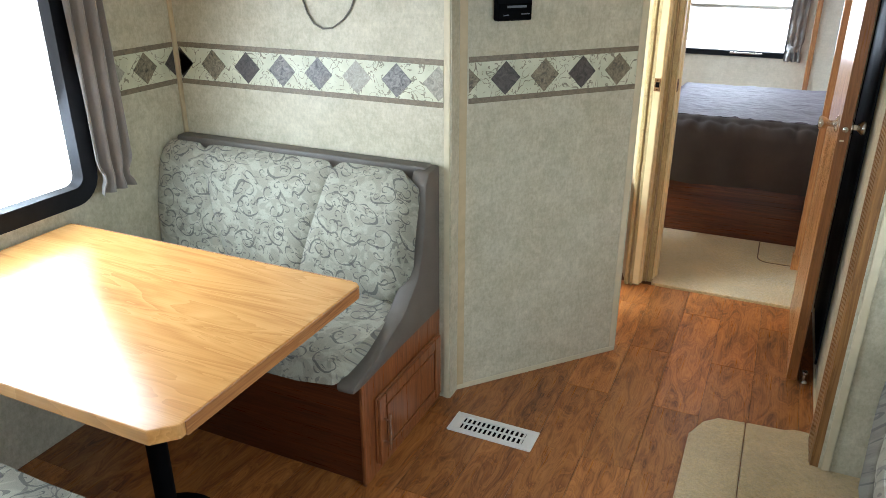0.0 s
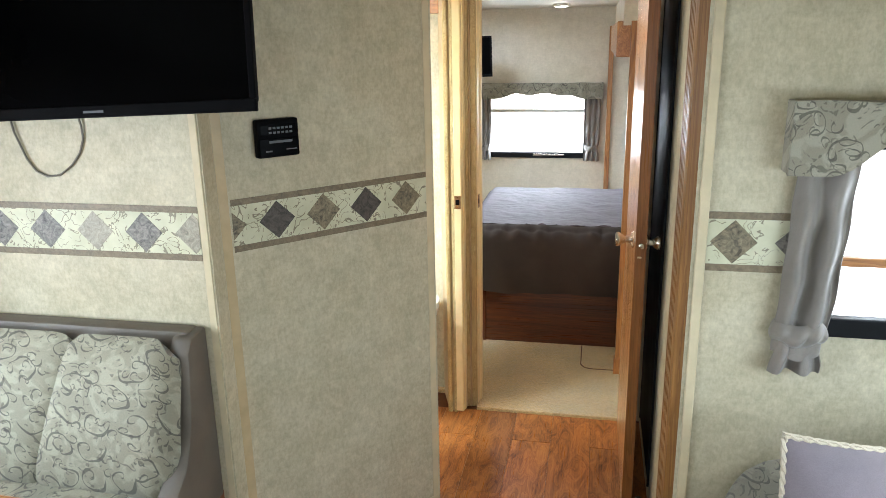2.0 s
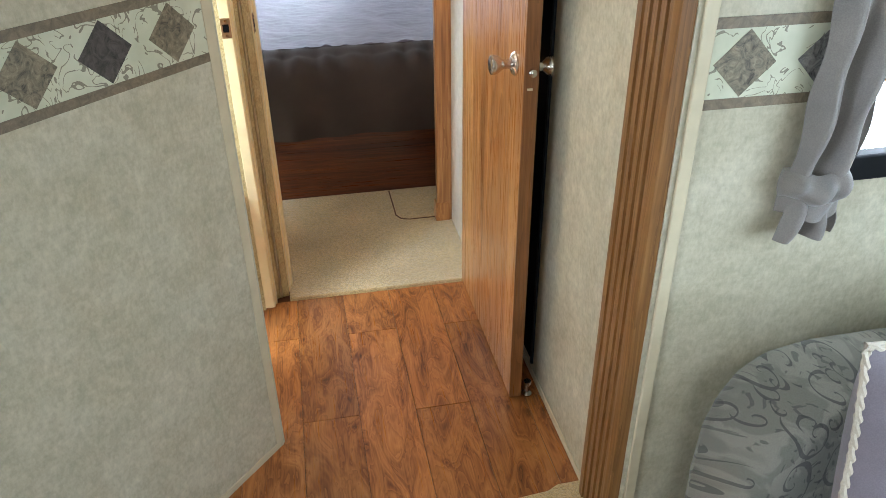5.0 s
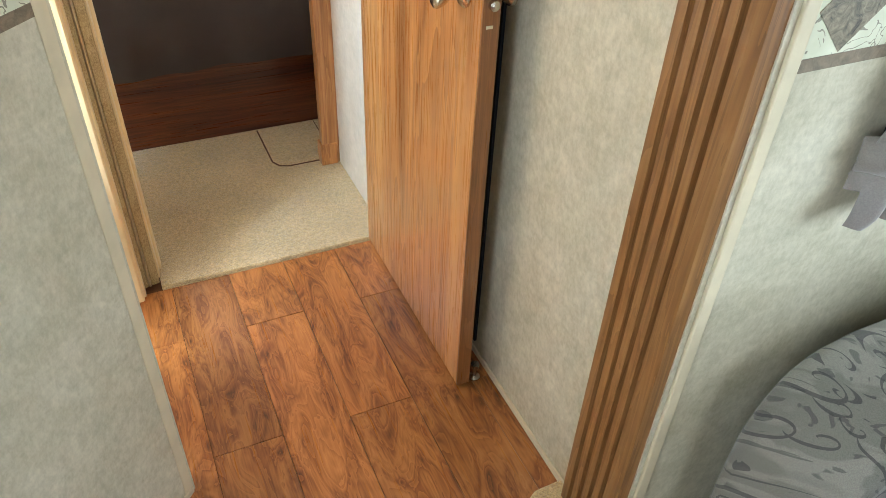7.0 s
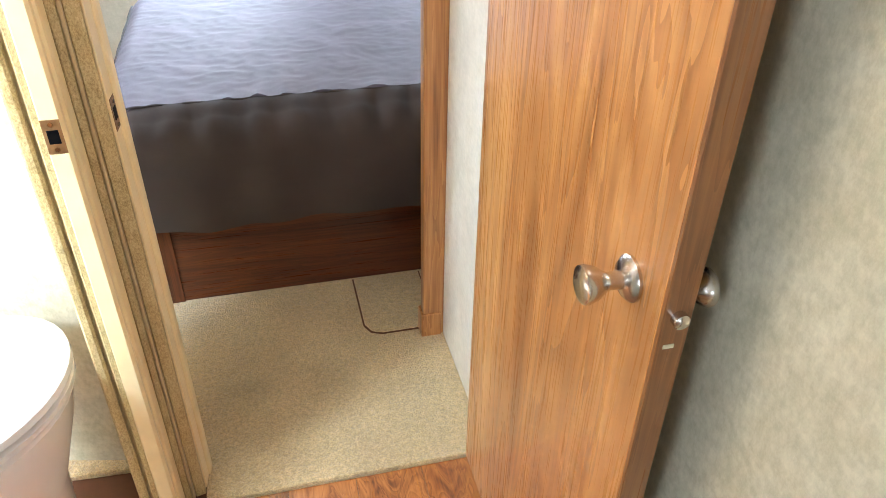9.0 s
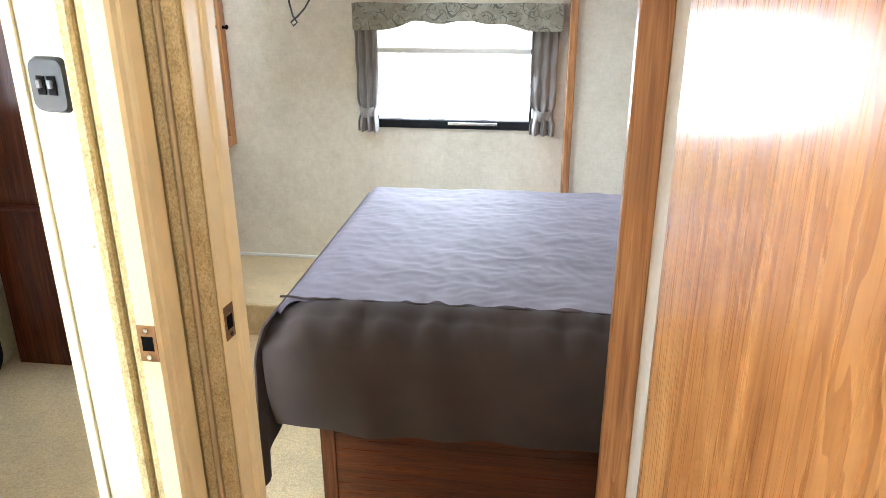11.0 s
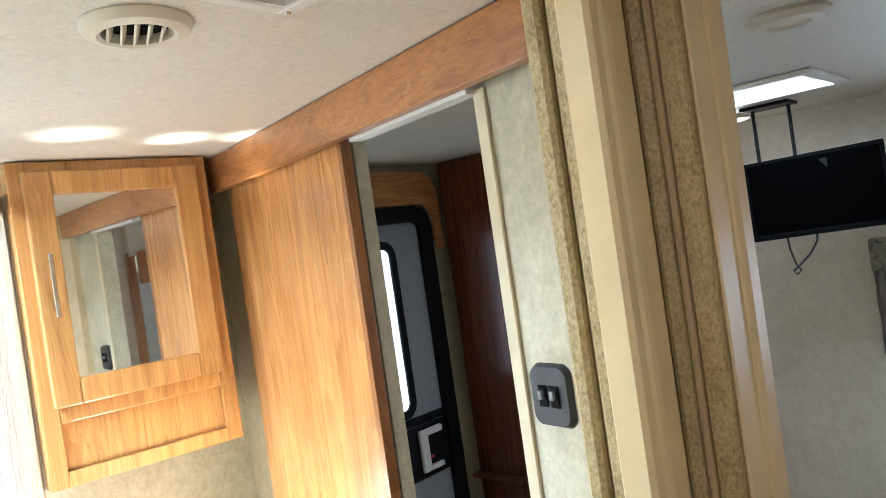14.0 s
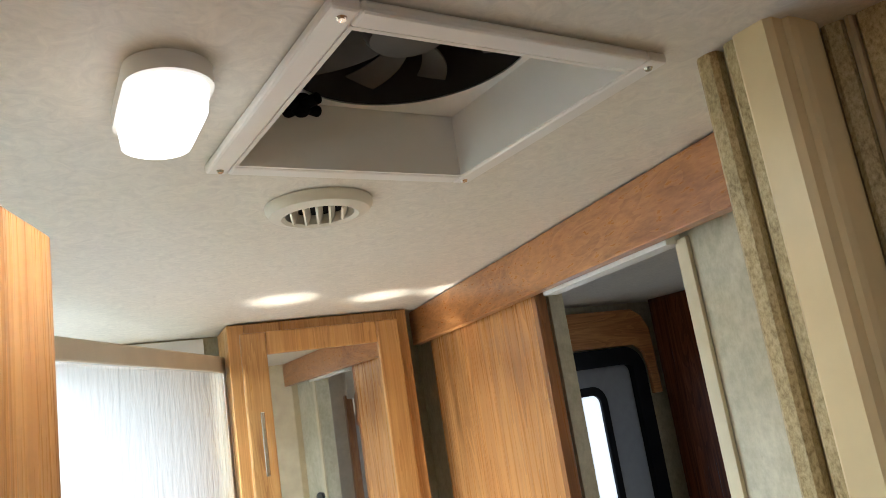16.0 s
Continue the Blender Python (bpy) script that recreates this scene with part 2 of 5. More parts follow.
def vine_mat(name):
    """Cream border paper with thin brown scrolls."""
    m, nt, b = mat(name)
    v = coords(nt)
    n1 = nd(nt, "ShaderNodeTexNoise", Scale=16.0, Detail=1.5, Distortion=2.2)
    nt.links.new(v, n1.inputs["Vector"])
    line = mathn(nt, "ABSOLUTE", mathn(nt, "SUBTRACT", n1.outputs[0], 0.5))
    brk = noise_of(nt, v, 26.0, 2)
    ln = mathn(nt, "MULTIPLY", mathn(nt, "LESS_THAN", line, 0.019), mathn(nt, "GREATER_THAN", brk, 0.44))
    big = noise_of(nt, v, 12.0, 4)
    col = ramp(nt, big, [(0.3, (0.50, 0.50, 0.33)), (0.65, (0.64, 0.635, 0.46))])
    col = mixc(nt, mathn(nt, "MULTIPLY", ln, 0.75), col, (0.13, 0.10, 0.06))
    nt.links.new(col, b.inputs["Base Color"])
    b.inputs["Roughness"].default_value = 0.5
    return m


def marble_mat(name, c, spread=0.5):
    m, nt, b = mat(name)
    v = coords(nt)
    f = noise_of(nt, v, 42.0, 6, 0.7, 1.8)
    col = ramp(nt, f, [(0.3, tuple(x * (1 - spread) for x in c)), (0.52, c), (0.75, tuple(min(1, x * (1 + spread)) for x in c))])
    nt.links.new(col, b.inputs["Base Color"])
    b.inputs["Roughness"].default_value = 0.5
    return m


def glass_mat(name, rough=0.0, wavy=0.0, tint=(1, 1, 1)):
    m, nt, b = mat(name)
    b.inputs["Base Color"].default_value = (*tint, 1)
    b.inputs["Transmission Weight"].default_value = 1.0
    b.inputs["Roughness"].default_value = rough
    b.inputs["IOR"].default_value = 1.1 if not wavy else 1.3
    if wavy:
        bump(nt, b, noise_of(nt, coords(nt, (1, 1, 0.25)), 60.0, 3), wavy, 0.004)
    return m


def speckled(name, c1, c2, c3):
    """Vinyl-wrapped casing with a fine leathery speckle."""
    m, nt, b = mat(name)
    v = coords(nt, (1, 1, 0.6))
    f = noise_of(nt, v, 330.0, 4, 0.75)
    g = noise_of(nt, v, 40.0, 3)
    col = ramp(nt, mathn(nt, "ADD", mathn(nt, "MULTIPLY", f, 0.75), mathn(nt, "MULTIPLY", g, 0.25)), [(0.36, c1), (0.5, c2), (0.64, c3)])
    nt.links.new(col, b.inputs["Base Color"])
    b.inputs["Roughness"].default_value = 0.5
    bump(nt, b, f, 0.35, 0.0012)
    return m


WALL = wallpaper("wall_covering", (0.50, 0.458, 0.325), (0.57, 0.525, 0.385), (0.64, 0.593, 0.45))
WALL_PALE = wallpaper("pale_wall_covering", (0.71, 0.645, 0.53), (0.77, 0.705, 0.595), (0.81, 0.755, 0.65), 0.28)
CEIL = marble_mat("ceiling_panel", (0.70, 0.66, 0.56), 0.13)
OAK = [(0.15, (0.20, 0.075, 0.022)), (0.42, (0.40, 0.17, 0.05)), (0.68, (0.55, 0.27, 0.09)), (0.9, (0.62, 0.34, 0.13))]
OAK_Z, OAK_X, OAK_Y = wood("oak_upright", OAK, 2), wood("oak_along_x", OAK, 0), wood("oak_along_y", OAK, 1)
HONEY = [(0.15, (0.34, 0.155, 0.04)), (0.42, (0.52, 0.27, 0.08)), (0.68, (0.64, 0.37, 0.125)), (0.9, (0.70, 0.44, 0.18))]
HONEY_Z, HONEY_X = wood("honey_oak_upright", HONEY, 2, 0.3, 0.25, 20.0, 2.4, 0.55), wood("honey_oak_along_x", OAK, 0, 0.3, 0.25, 26.0, 1.6, 0.5, 0.8, 0.12)
BROWNOAK_Z = wood("brown_oak_upright", [(0.15, (0.125, 0.053, 0.014)), (0.42, (0.24, 0.112, 0.03)), (0.68, (0.33, 0.168, 0.052)), (0.9, (0.39, 0.21, 0.075))], 2, 0.4, 0.1, 16.0, 3.0, 0.4)
DOORW = [(0.15, (0.22, 0.083, 0.02)), (0.40, (0.41, 0.185, 0.052)), (0.62, (0.55, 0.28, 0.088)), (0.9, (0.66, 0.385, 0.145))]
DOOR_Z = wood("honey_oak_veneer", DOORW, 2, 0.28, 0.3, 8.0, 3.0, 0.22, 0.7, 0.28)
EDGE_Z = wood("brown_oak_edge", [(0.2, (0.16, 0.06, 0.015)), (0.8, (0.33, 0.14, 0.04))], 2, 0.3)
TABLE_X = wood("maple_laminate", [(0.15, (0.42, 0.19, 0.05)), (0.45, (0.58, 0.30, 0.09)), (0.75, (0.68, 0.38, 0.13)), (0.95, (0.74, 0.45, 0.18))], 0, 0.2, 0.4, 9.0, 3.0, 0.35)
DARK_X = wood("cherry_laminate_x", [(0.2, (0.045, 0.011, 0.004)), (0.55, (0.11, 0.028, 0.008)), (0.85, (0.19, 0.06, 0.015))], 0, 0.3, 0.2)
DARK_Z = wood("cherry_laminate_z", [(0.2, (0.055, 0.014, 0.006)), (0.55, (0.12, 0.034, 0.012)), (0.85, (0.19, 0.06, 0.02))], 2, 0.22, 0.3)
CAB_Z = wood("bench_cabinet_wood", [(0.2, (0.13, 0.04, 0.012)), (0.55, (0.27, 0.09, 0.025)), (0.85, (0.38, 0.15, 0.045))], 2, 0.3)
PLANK = wood("hickory_vinyl", [(0.16, (0.085, 0.027, 0.008)), (0.30, (0.23, 0.08, 0.019)), (0.46, (0.39, 0.155, 0.038)), (0.74, (0.56, 0.26, 0.074))], 1, 0.3, 0.15, 8.0, 6.0, 0.34, 2.2, 0.15, 0.24)
JOINT = plain("dark_joint", (0.12, 0.045, 0.015), 0.6)
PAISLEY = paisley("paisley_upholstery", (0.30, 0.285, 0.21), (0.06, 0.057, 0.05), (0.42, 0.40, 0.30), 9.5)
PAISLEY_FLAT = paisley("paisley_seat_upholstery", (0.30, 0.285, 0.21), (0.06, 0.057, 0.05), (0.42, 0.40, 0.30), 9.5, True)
# Darker copy of the paisley: the arm's shade is put into its colours.
PAISLEY_ARM_SHADED = paisley("paisley_shaded_arm", (0.185, 0.18, 0.145), (0.04, 0.04, 0.038), (0.28, 0.27, 0.22), 7.5, True, 0.75, 1.7)
PAISLEY_SMALL = paisley("valance_fabric", (0.28, 0.262, 0.20), (0.075, 0.07, 0.055), (0.39, 0.37, 0.29), 11.0)
TAUPE = fabric("taupe_vinyl", (0.135, 0.115, 0.09), 0.5, 0.0, 0.0)
DRAPE = fabric("taupe_satin", (0.225, 0.20, 0.175), 0.55, 0.3, 0.4)
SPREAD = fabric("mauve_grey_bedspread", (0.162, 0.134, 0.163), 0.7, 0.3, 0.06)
# Taupe drop cloth, darkened further by the shade on the bed's side.
SPREAD_DARK = fabric("taupe_bed_drop_shaded", (0.044, 0.029, 0.023), 0.8, 0.5, 0.05)
PILLOW = fabric("mauve_cushion", (0.185, 0.155, 0.17), 0.7)
CORD = fabric("twisted_cord", (0.55, 0.48, 0.36), 0.8)
CARPET = carpet_mat("beige_carpet", (0.66, 0.49, 0.24))
CREAM = plain("cream_jamb", (0.80, 0.65, 0.36), 0.35, 0, 0.06, 12)
TAN = speckled("tan_textured_casing", (0.27, 0.195, 0.075), (0.48, 0.375, 0.17), (0.62, 0.51, 0.27))
BATTEN = plain("cream_batten", (0.60, 0.52, 0.34), 0.45, 0, 0.08, 15)
TANTRIM = plain("tan_corner_trim", (0.50, 0.39, 0.22), 0.4, 0, 0.1, 20)
WHITE = plain("white_plastic", (0.80, 0.78, 0.72), 0.35, 0, 0.04, 10)
VENTW = plain("ivory_vent_plastic", (0.74, 0.69, 0.57), 0.4, 0, 0.05, 10)
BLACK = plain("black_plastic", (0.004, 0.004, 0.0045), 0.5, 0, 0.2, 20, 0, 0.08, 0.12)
BLACKM = plain("black_frame", (0.008, 0.0085, 0.010), 0.45, 0, 0.2, 20, 0, 0.08, 0.2)
GLOSS = plain("black_screen", (0.001, 0.001, 0.0011), 0.2, 0, 0.1, 8, 0.0, 0, 0.12)
GREYK = plain("dim_key", (0.13, 0.135, 0.145), 0.5)
NICKEL = plain("satin_nickel", (0.62, 0.58, 0.52), 0.22, 1.0, 0.05, 40)
BRASS = plain("brass_plate", (0.26, 0.145, 0.06), 0.42, 0.6, 0.25, 60)
DOORGREY = plain("grey_door_skin", (0.30, 0.31, 0.32), 0.5, 0, 0.05)
MIRROR = plain("mirror_glass", (0.85, 0.86, 0.85), 0.02, 1.0, 0.01, 3, 0, 0)
PANE = glass_mat("window_glass")
OBSCURE = glass_mat("obscure_shower_glass", 0.25, 0.25)
CHAMP = plain("champagne_rail", (0.60, 0.54, 0.42), 0.35, 0.3, 0.05, 20)
PORCELAIN = plain("white_porcelain", (0.82, 0.80, 0.75), 0.12, 0, 0.02, 6, 0.4, 0)
SHOWERW = plain("white_shower_wall", (0.85, 0.85, 0.83), 0.3, 0, 0.02, 5)
BORDER = vine_mat("border_paper")
BAND = marble_mat("border_band", (0.20, 0.155, 0.095), 0.4)
DIA_DARK = marble_mat("diamond_dark", (0.075, 0.062, 0.05), 0.8)
DIA_TAN = marble_mat("diamond_tan", (0.205, 0.17, 0.105), 0.85)
DIA_GREY = marble_mat("diamond_grey", (0.20, 0.185, 0.16), 0.9)
DIA_PALE = marble_mat("diamond_pale", (0.36, 0.33, 0.25), 0.5)
OUTSIDE = emitter("bright_overcast_outside", (1.0, 1.0, 1.0), 2.2)
LAMPGLOW = emitter("lit_diffuser", (1.0, 0.93, 0.8), 6.0)
SKYGLOW = emitter("lit_skylight_dome", (0.95, 0.98, 1.0), 3.0)
FANGREY = plain("fan_blade_plastic", (0.07, 0.063, 0.053), 0.5, 0, 0.1, 20, 0, 0.05, 0.3)
CABLE = plain("black_cable", (0.03, 0.03, 0.03), 0.5)
CABLEG = plain("grey_cable", (0.16, 0.14, 0.11), 0.5)

# ---- mesh helpers ----


def bevel(bm, w, seg=2):
    if w > 0:
        bmesh.ops.bevel(bm, geom=bm.edges[:], offset=w, segments=seg, affect="EDGES", profile=0.5, clamp_overlap=True)
    return bm


def box(x0, y0, z0, x1, y1, z1, bev=0.0, seg=2):
    bm = bmesh.new()
    m = Matrix.Translation(((x0 + x1) / 2, (y0 + y1) / 2, (z0 + z1) / 2)) @ Matrix.Diagonal((abs(x1 - x0), abs(y1 - y0), abs(z1 - z0), 1))
    bmesh.ops.create_cube(bm, size=1, matrix=m)
    return bevel(bm, bev, seg)


def prism(poly, z0, z1, bev=0.0, seg=2):
    """An upright prism over a plan outline."""
    bm = bmesh.new()
    lo = [bm.verts.new((x, y, z0)) for x, y in poly]
    hi = [bm.verts.new((x, y, z1)) for x, y in poly]
    bm.faces.new(lo[::-1])
    bm.faces.new(hi)
    n = len(poly)
    for i in range(n):
        bm.faces.new((lo[i], lo[(i + 1) % n], hi[(i + 1) % n], hi[i]))
    bmesh.ops.recalc_face_normals(bm, faces=bm.faces[:])
    return bevel(bm, bev, seg)


def sweep(poly, axis, a0, a1, bev=0.0, seg=2):
    """A prism along x (0) or y (1); poly holds the two other coordinates, z last."""
    bm = bmesh.new()
    def at(p, a):
        return (a, p[0], p[1]) if axis == 0 else (p[0], a, p[1])
    lo = [bm.verts.new(at(p, a0)) for p in poly]
    hi = [bm.verts.new(at(p, a1)) for p in poly]
    bm.faces.new(lo)
    bm.faces.new(hi)
    n = len(poly)
    for i in range(n):
        bm.faces.new((lo[i], lo[(i + 1) % n], hi[(i + 1) % n], hi[i]))
    bmesh.ops.recalc_face_normals(bm, faces=bm.faces[:])
    return bevel(bm, bev, seg)


def slab(p, q, th, z0, z1, bev=0.0):
    """An upright board with its face from p to q in plan, th thick to the left of p->q."""
    d = Vector((q[0] - p[0], q[1] - p[1])).normalized()
    n = Vector((-d.y, d.x)) * th
    return prism([p, q, (q[0] + n.x, q[1] + n.y), (p[0] + n.x, p[1] + n.y)], z0, z1, bev)


def moved(bm, m):
    bmesh.ops.transform(bm, matrix=m, verts=bm.verts[:])
    return bm


def cyl(p, q, r, r2=None, n=20, bev=0.0):
    p, q = Vector(p), Vector(q)
    d = q - p
    bm = bmesh.new()
    bmesh.ops.create_cone(bm, cap_ends=True, segments=n, radius1=r, radius2=r if r2 is None else r2, depth=d.length,
                          matrix=Matrix.Translation((p + q) / 2) @ d.to_track_quat("Z", "Y").to_matrix().to_4x4())
    return bm


def lathe(profile, m, n=28):
    """Turns (radius, height) pairs round z, then places them by m."""
    bm = bmesh.new()
    rings = []
    for r, h in profile:
        rings.append([bm.verts.new((r * math.cos(2 * math.pi * i / n), r * math.sin(2 * math.pi * i / n), h)) for i in range(n)])
    for a, b in zip(rings, rings[1:]):
        for i in range(n):
            bm.faces.new((a[i], a[(i + 1) % n], b[(i + 1) % n], b[i]))
    bm.faces.new(rings[0][::-1])
    bm.faces.new(rings[-1])
    bmesh.ops.recalc_face_normals(bm, faces=bm.faces[:])
    return moved(bm, m)


def tube(pts, r, n=8):
    """A round cable or rod through points."""
    bm = bmesh.new()
    pts = [Vector(p) for p in pts]
    rings = []
    for i, p in enumerate(pts):
        t = (pts[min(i + 1, len(pts) - 1)] - pts[max(i - 1, 0)]).normalized()
        a = t.cross(Vector((0.3, 0.5, 0.81))).normalized()
        c = t.cross(a)
        rings.append([bm.verts.new(p + r * (math.cos(2 * math.pi * k / n) * a + math.sin(2 * math.pi * k / n) * c)) for k in range(n)])
    for u, w in zip(rings, rings[1:]):
        for k in range(n):
            bm.faces.new((u[k], u[(k + 1) % n], w[(k + 1) % n], w[k]))
    bm.faces.new(rings[0][::-1])
    bm.faces.new(rings[-1])
    bmesh.ops.recalc_face_normals(bm, faces=bm.faces[:])
    return bm


def joined(*bms):
    out = bmesh.new()
    for b in bms:
        me = bpy.data.meshes.new("t")
        b.to_mesh(me)
        out.from_mesh(me)
        bpy.data.meshes.remove(me)
    return out


def mesh_of(name, bm, material, smooth=False):
    me = bpy.data.meshes.new(name)
    bm.to_mesh(me)
    bm.free()
    me.materials.append(material)
    if smooth:
        me.polygons.foreach_set("use_smooth", [True] * len(me.polygons))
        me.set_sharp_from_angle(angle=radians(38))
    return me


def base(name, at, label, category, group="", kind=""):
    """A thing: an Empty at its base."""
    ob = new(name)
    ob.location = at
    ob.empty_display_size = 0.1
    return tagged(ob, label, category, group, kind)


def part(name, bm, material, parent, label="", smooth=False):
    ob = new(name, mesh_of(name, bm, material, smooth))
    ob.parent = parent
    if parent.parent is None:
        ob.matrix_parent_inverse = Matrix.Translation(-parent.location)
    return tagged(ob, label)


def thing(name, bm, material, label, category, kind="", smooth=False, group=""):
    return tagged(new(name, mesh_of(name, bm, material, smooth)), label, category, group, kind)


def cloth(f, nu, nv, thick):
    """A thin closed sheet over f(u, v) -> point, u and v from 0 to 1."""
    bm = bmesh.new()
    g = [[Vector(f(i / nu, j / nv)) for j in range(nv + 1)] for i in range(nu + 1)]
    fr, bk = [], []
    for i in range(nu + 1):
        a, b = [], []
        for j in range(nv + 1):
            du = g[min(i + 1, nu)][j] - g[max(i - 1, 0)][j]
            dv = g[i][min(j + 1, nv)] - g[i][max(j - 1, 0)]
            n = du.cross(dv)
            n = n.normalized() * thick if n.length > 1e-9 else Vector((0, 0, 0))
            a.append(bm.verts.new(g[i][j]))
            b.append(bm.verts.new(g[i][j] - n))
        fr.append(a)
        bk.append(b)
    for i in range(nu):
        for j in range(nv):
            bm.faces.new((fr[i][j], fr[i + 1][j], fr[i + 1][j + 1], fr[i][j + 1]))
            bm.faces.new((bk[i][j], bk[i][j + 1], bk[i + 1][j + 1], bk[i + 1][j]))
    for i in range(nu):
        bm.faces.new((fr[i][0], bk[i][0], bk[i + 1][0], fr[i + 1][0]))
        bm.faces.new((fr[i][nv], fr[i + 1][nv], bk[i + 1][nv], bk[i][nv]))
    for j in range(nv):
        bm.faces.new((fr[0][j], fr[0][j + 1], bk[0][j + 1], bk[0][j]))
        bm.faces.new((fr[nu][j], bk[nu][j], bk[nu][j + 1], fr[nu][j + 1]))
    return bm


def wall_with_hole(axis, at, th, a0, a1, z0, z1, hole=None):
    """An upright wall along y (axis 0, at x) or along x (axis 1, at y), th thick, with one opening (a0, a1, z0, z1)."""
    if not hole:
        return box(at, a0, z0, at + th, a1, z1) if axis == 0 else box(a0, at, z0, a1, at + th, z1)
    bm = bmesh.new()
    h0, h1, k0, k1 = hole
    rings = []
    for d in (at, at + th):
        for u0, u1, w0, w1 in ((a0, a1, z0, z1), (h0, h1, k0, k1)):
            rings.append([bm.verts.new((d, u, w) if axis == 0 else (u, d, w)) for u, w in ((u0, w0), (u1, w0), (u1, w1), (u0, w1))])
    fo, fi, bo, bi = rings
    for a, c in ((fo, fi), (bo, bi), (fo, bo), (fi, bi)):
        for i in range(4):
            j = (i + 1) % 4
            bm.faces.new((a[i], a[j], c[j], c[i]))
    bmesh.ops.recalc_face_normals(bm, faces=bm.faces[:])
    return bm


def structure(name, bm, material, label, smooth=False):
    return thing(name, bm, material, label, name.split("_")[0], "structure", smooth)


# ---- shell of the trailer ----
H = 1.935
XL, XR = -1.92, 0.545
floor = structure("floor", box(-2.0, -2.25, -0.06, XR, 3.5, -0.006), JOINT, "brown hickory vinyl plank floor")
structure("bedroom_floor", box(-2.0, 3.5, -0.06, 1.75, 5.97, -0.006), JOINT, "subfloor under the bedroom carpet")


def ceiling_with_holes(holes):
    xs = sorted({-2.0, 1.75, *[v for h in holes for v in h[:2]]})
    ys = sorted({-2.3, 6.02, *[v for h in holes for v in h[2:]]})
    out = []
    for xa, xb in zip(xs, xs[1:]):
        for ya, yb in zip(ys, ys[1:]):
            cx, cy = (xa + xb) / 2, (ya + yb) / 2
            if not any(h[0] < cx < h[1] and h[2] < cy < h[3] for h in holes):
                out.append(box(xa, ya, H, xb, yb, H + 0.05))
    return joined(*out)


FAN = (-0.645, -0.373, 3.085, 3.352)
SKYL = (-0.795, -0.495, 4.92, 5.26)
structure("ceiling", ceiling_with_holes([FAN, SKYL]), CEIL, "cream mottled vinyl ceiling panels")
structure("roof", box(-2.1, -2.4, H + 0.16, 1.85, 6.08, H + 0.2), WHITE, "plain white roof over the ceiling")

LW = (0.35, 1.575, 0.86, 1.66)
structure("wall_left", wall_with_hole(0, XL - 0.05, 0.05, -2.25, 5.95, 0, H, LW), WALL, "cream mottled wall with the dinette window")
# Unseen closing wall; its window opening is assumed.
structure("wall_front", wall_with_hole(1, -2.25, 0.05, XL, XR, 0, H, (-1.15, 0.35, 0.95, 1.65)), WALL, "plain front wall behind the kitchen")
structure("wall_tv", box(XL, 2.085, 0, -0.757, 2.168, H), WALL, "cream mottled partition wall behind the dinette")
LA, LB = (-0.762, 2.149), (-0.254, 2.725)
structure("wall_linen", slab(LA, LB, 0.035, 0, H), WALL, "cream mottled angled wall of the linen closet")
structure("wall_linen_end", slab((-0.254, 2.725), (-0.292, 2.763), 0.02, 0, H), BATTEN, "cream end of the angled wall")
structure("wall_right", box(XR, 2.242, 0, XR + 0.045, 3.47, H), WALL, "cream mottled side wall of the hall")
structure("wall_right_front", box(XR, -2.25, 0, XR + 0.045, -0.9, H), WALL, "plain side wall of the kitchen")
structure("wall_slide_head", box(XR, -0.9, 1.83, XR + 0.045, 2.3, H), WALL, "wall above the slide-out opening")
structure("wall_bedroom_side", box(0.50, 3.47, 0, 0.545, 3.955, H), WALL_PALE, "pale side wall by the bedroom door")
structure("wall_bedroom_head", box(0.40, 3.955, 1.78, 0.545, 5.90, H), WALL_PALE, "wall above the bed slide-out opening")
RW = (-0.498, 0.203, 0.89, 1.33)
structure("wall_rear", wall_with_hole(1, 5.90, 0.05, XL, 0.545, 0, H, RW), WALL_PALE, "pale mottled rear wall with a window")
SW = (0.86, 1.40, 1.0, 1.46)
structure("wall_slide_end", wall_with_hole(1, 2.2, 0.04, XR + 0.002, 1.5, 0, 1.83, SW), WALL, "cream mottled end wall of the sofa slide-out")
structure("wall_slide_back", wall_with_hole(0, 1.5, 0.04, -0.9, 2.24, 0, 1.83, (0.2, 1.6, 0.95, 1.55)), WALL, "outer wall of the sofa slide-out")
structure("wall_slide_front", box(XR, -0.94, 0, 1.54, -0.9, 1.83), WALL, "front wall of the sofa slide-out")
structure("slide_ceiling", box(XR, -0.9, 1.83, 1.54, 2.24, 1.87), CEIL, "low ceiling of the sofa slide-out")
structure("slide_floor", box(XR, -0.94, -0.06, 1.54, 2.24, 0.02), CARPET, "carpeted floor of the sofa slide-out")
structure("wall_bed_slide_end", wall_with_hole(1, 5.77, 0.04, 0.396, 1.70, 0, 1.66, (0.86, 1.3, 0.95, 1.4)), WALL_PALE, "pale end wall of the bed slide-out")
structure("wall_bed_slide_back", box(1.70, 3.9, 0, 1.74, 5.81, 1.70), WALL_PALE, "outer wall of the bed slide-out")
structure("wall_bed_slide_near", box(0.545, 3.9, 0, 1.70, 3.95, 1.70), WALL_PALE, "near wall of the bed slide-out")
structure("bed_slide_ceiling", box(0.545, 3.95, 1.66, 1.70, 5.77, 1.70), CEIL, "low ceiling of the bed slide-out")

# partition between bath and bedroom, slightly askew
PA, PD, PN = Vector((-1.75, 3.887)), Vector((0.9756, -0.2195)), Vector((0.2195, 0.9756))


def on(x, off):
    """A plan point of the partition at this x, off metres behind the header's face."""
    p = PA + PN * off
    s = (x - p.x) / PD.x
    q = p + PD * s
    return (q.x, q.y)


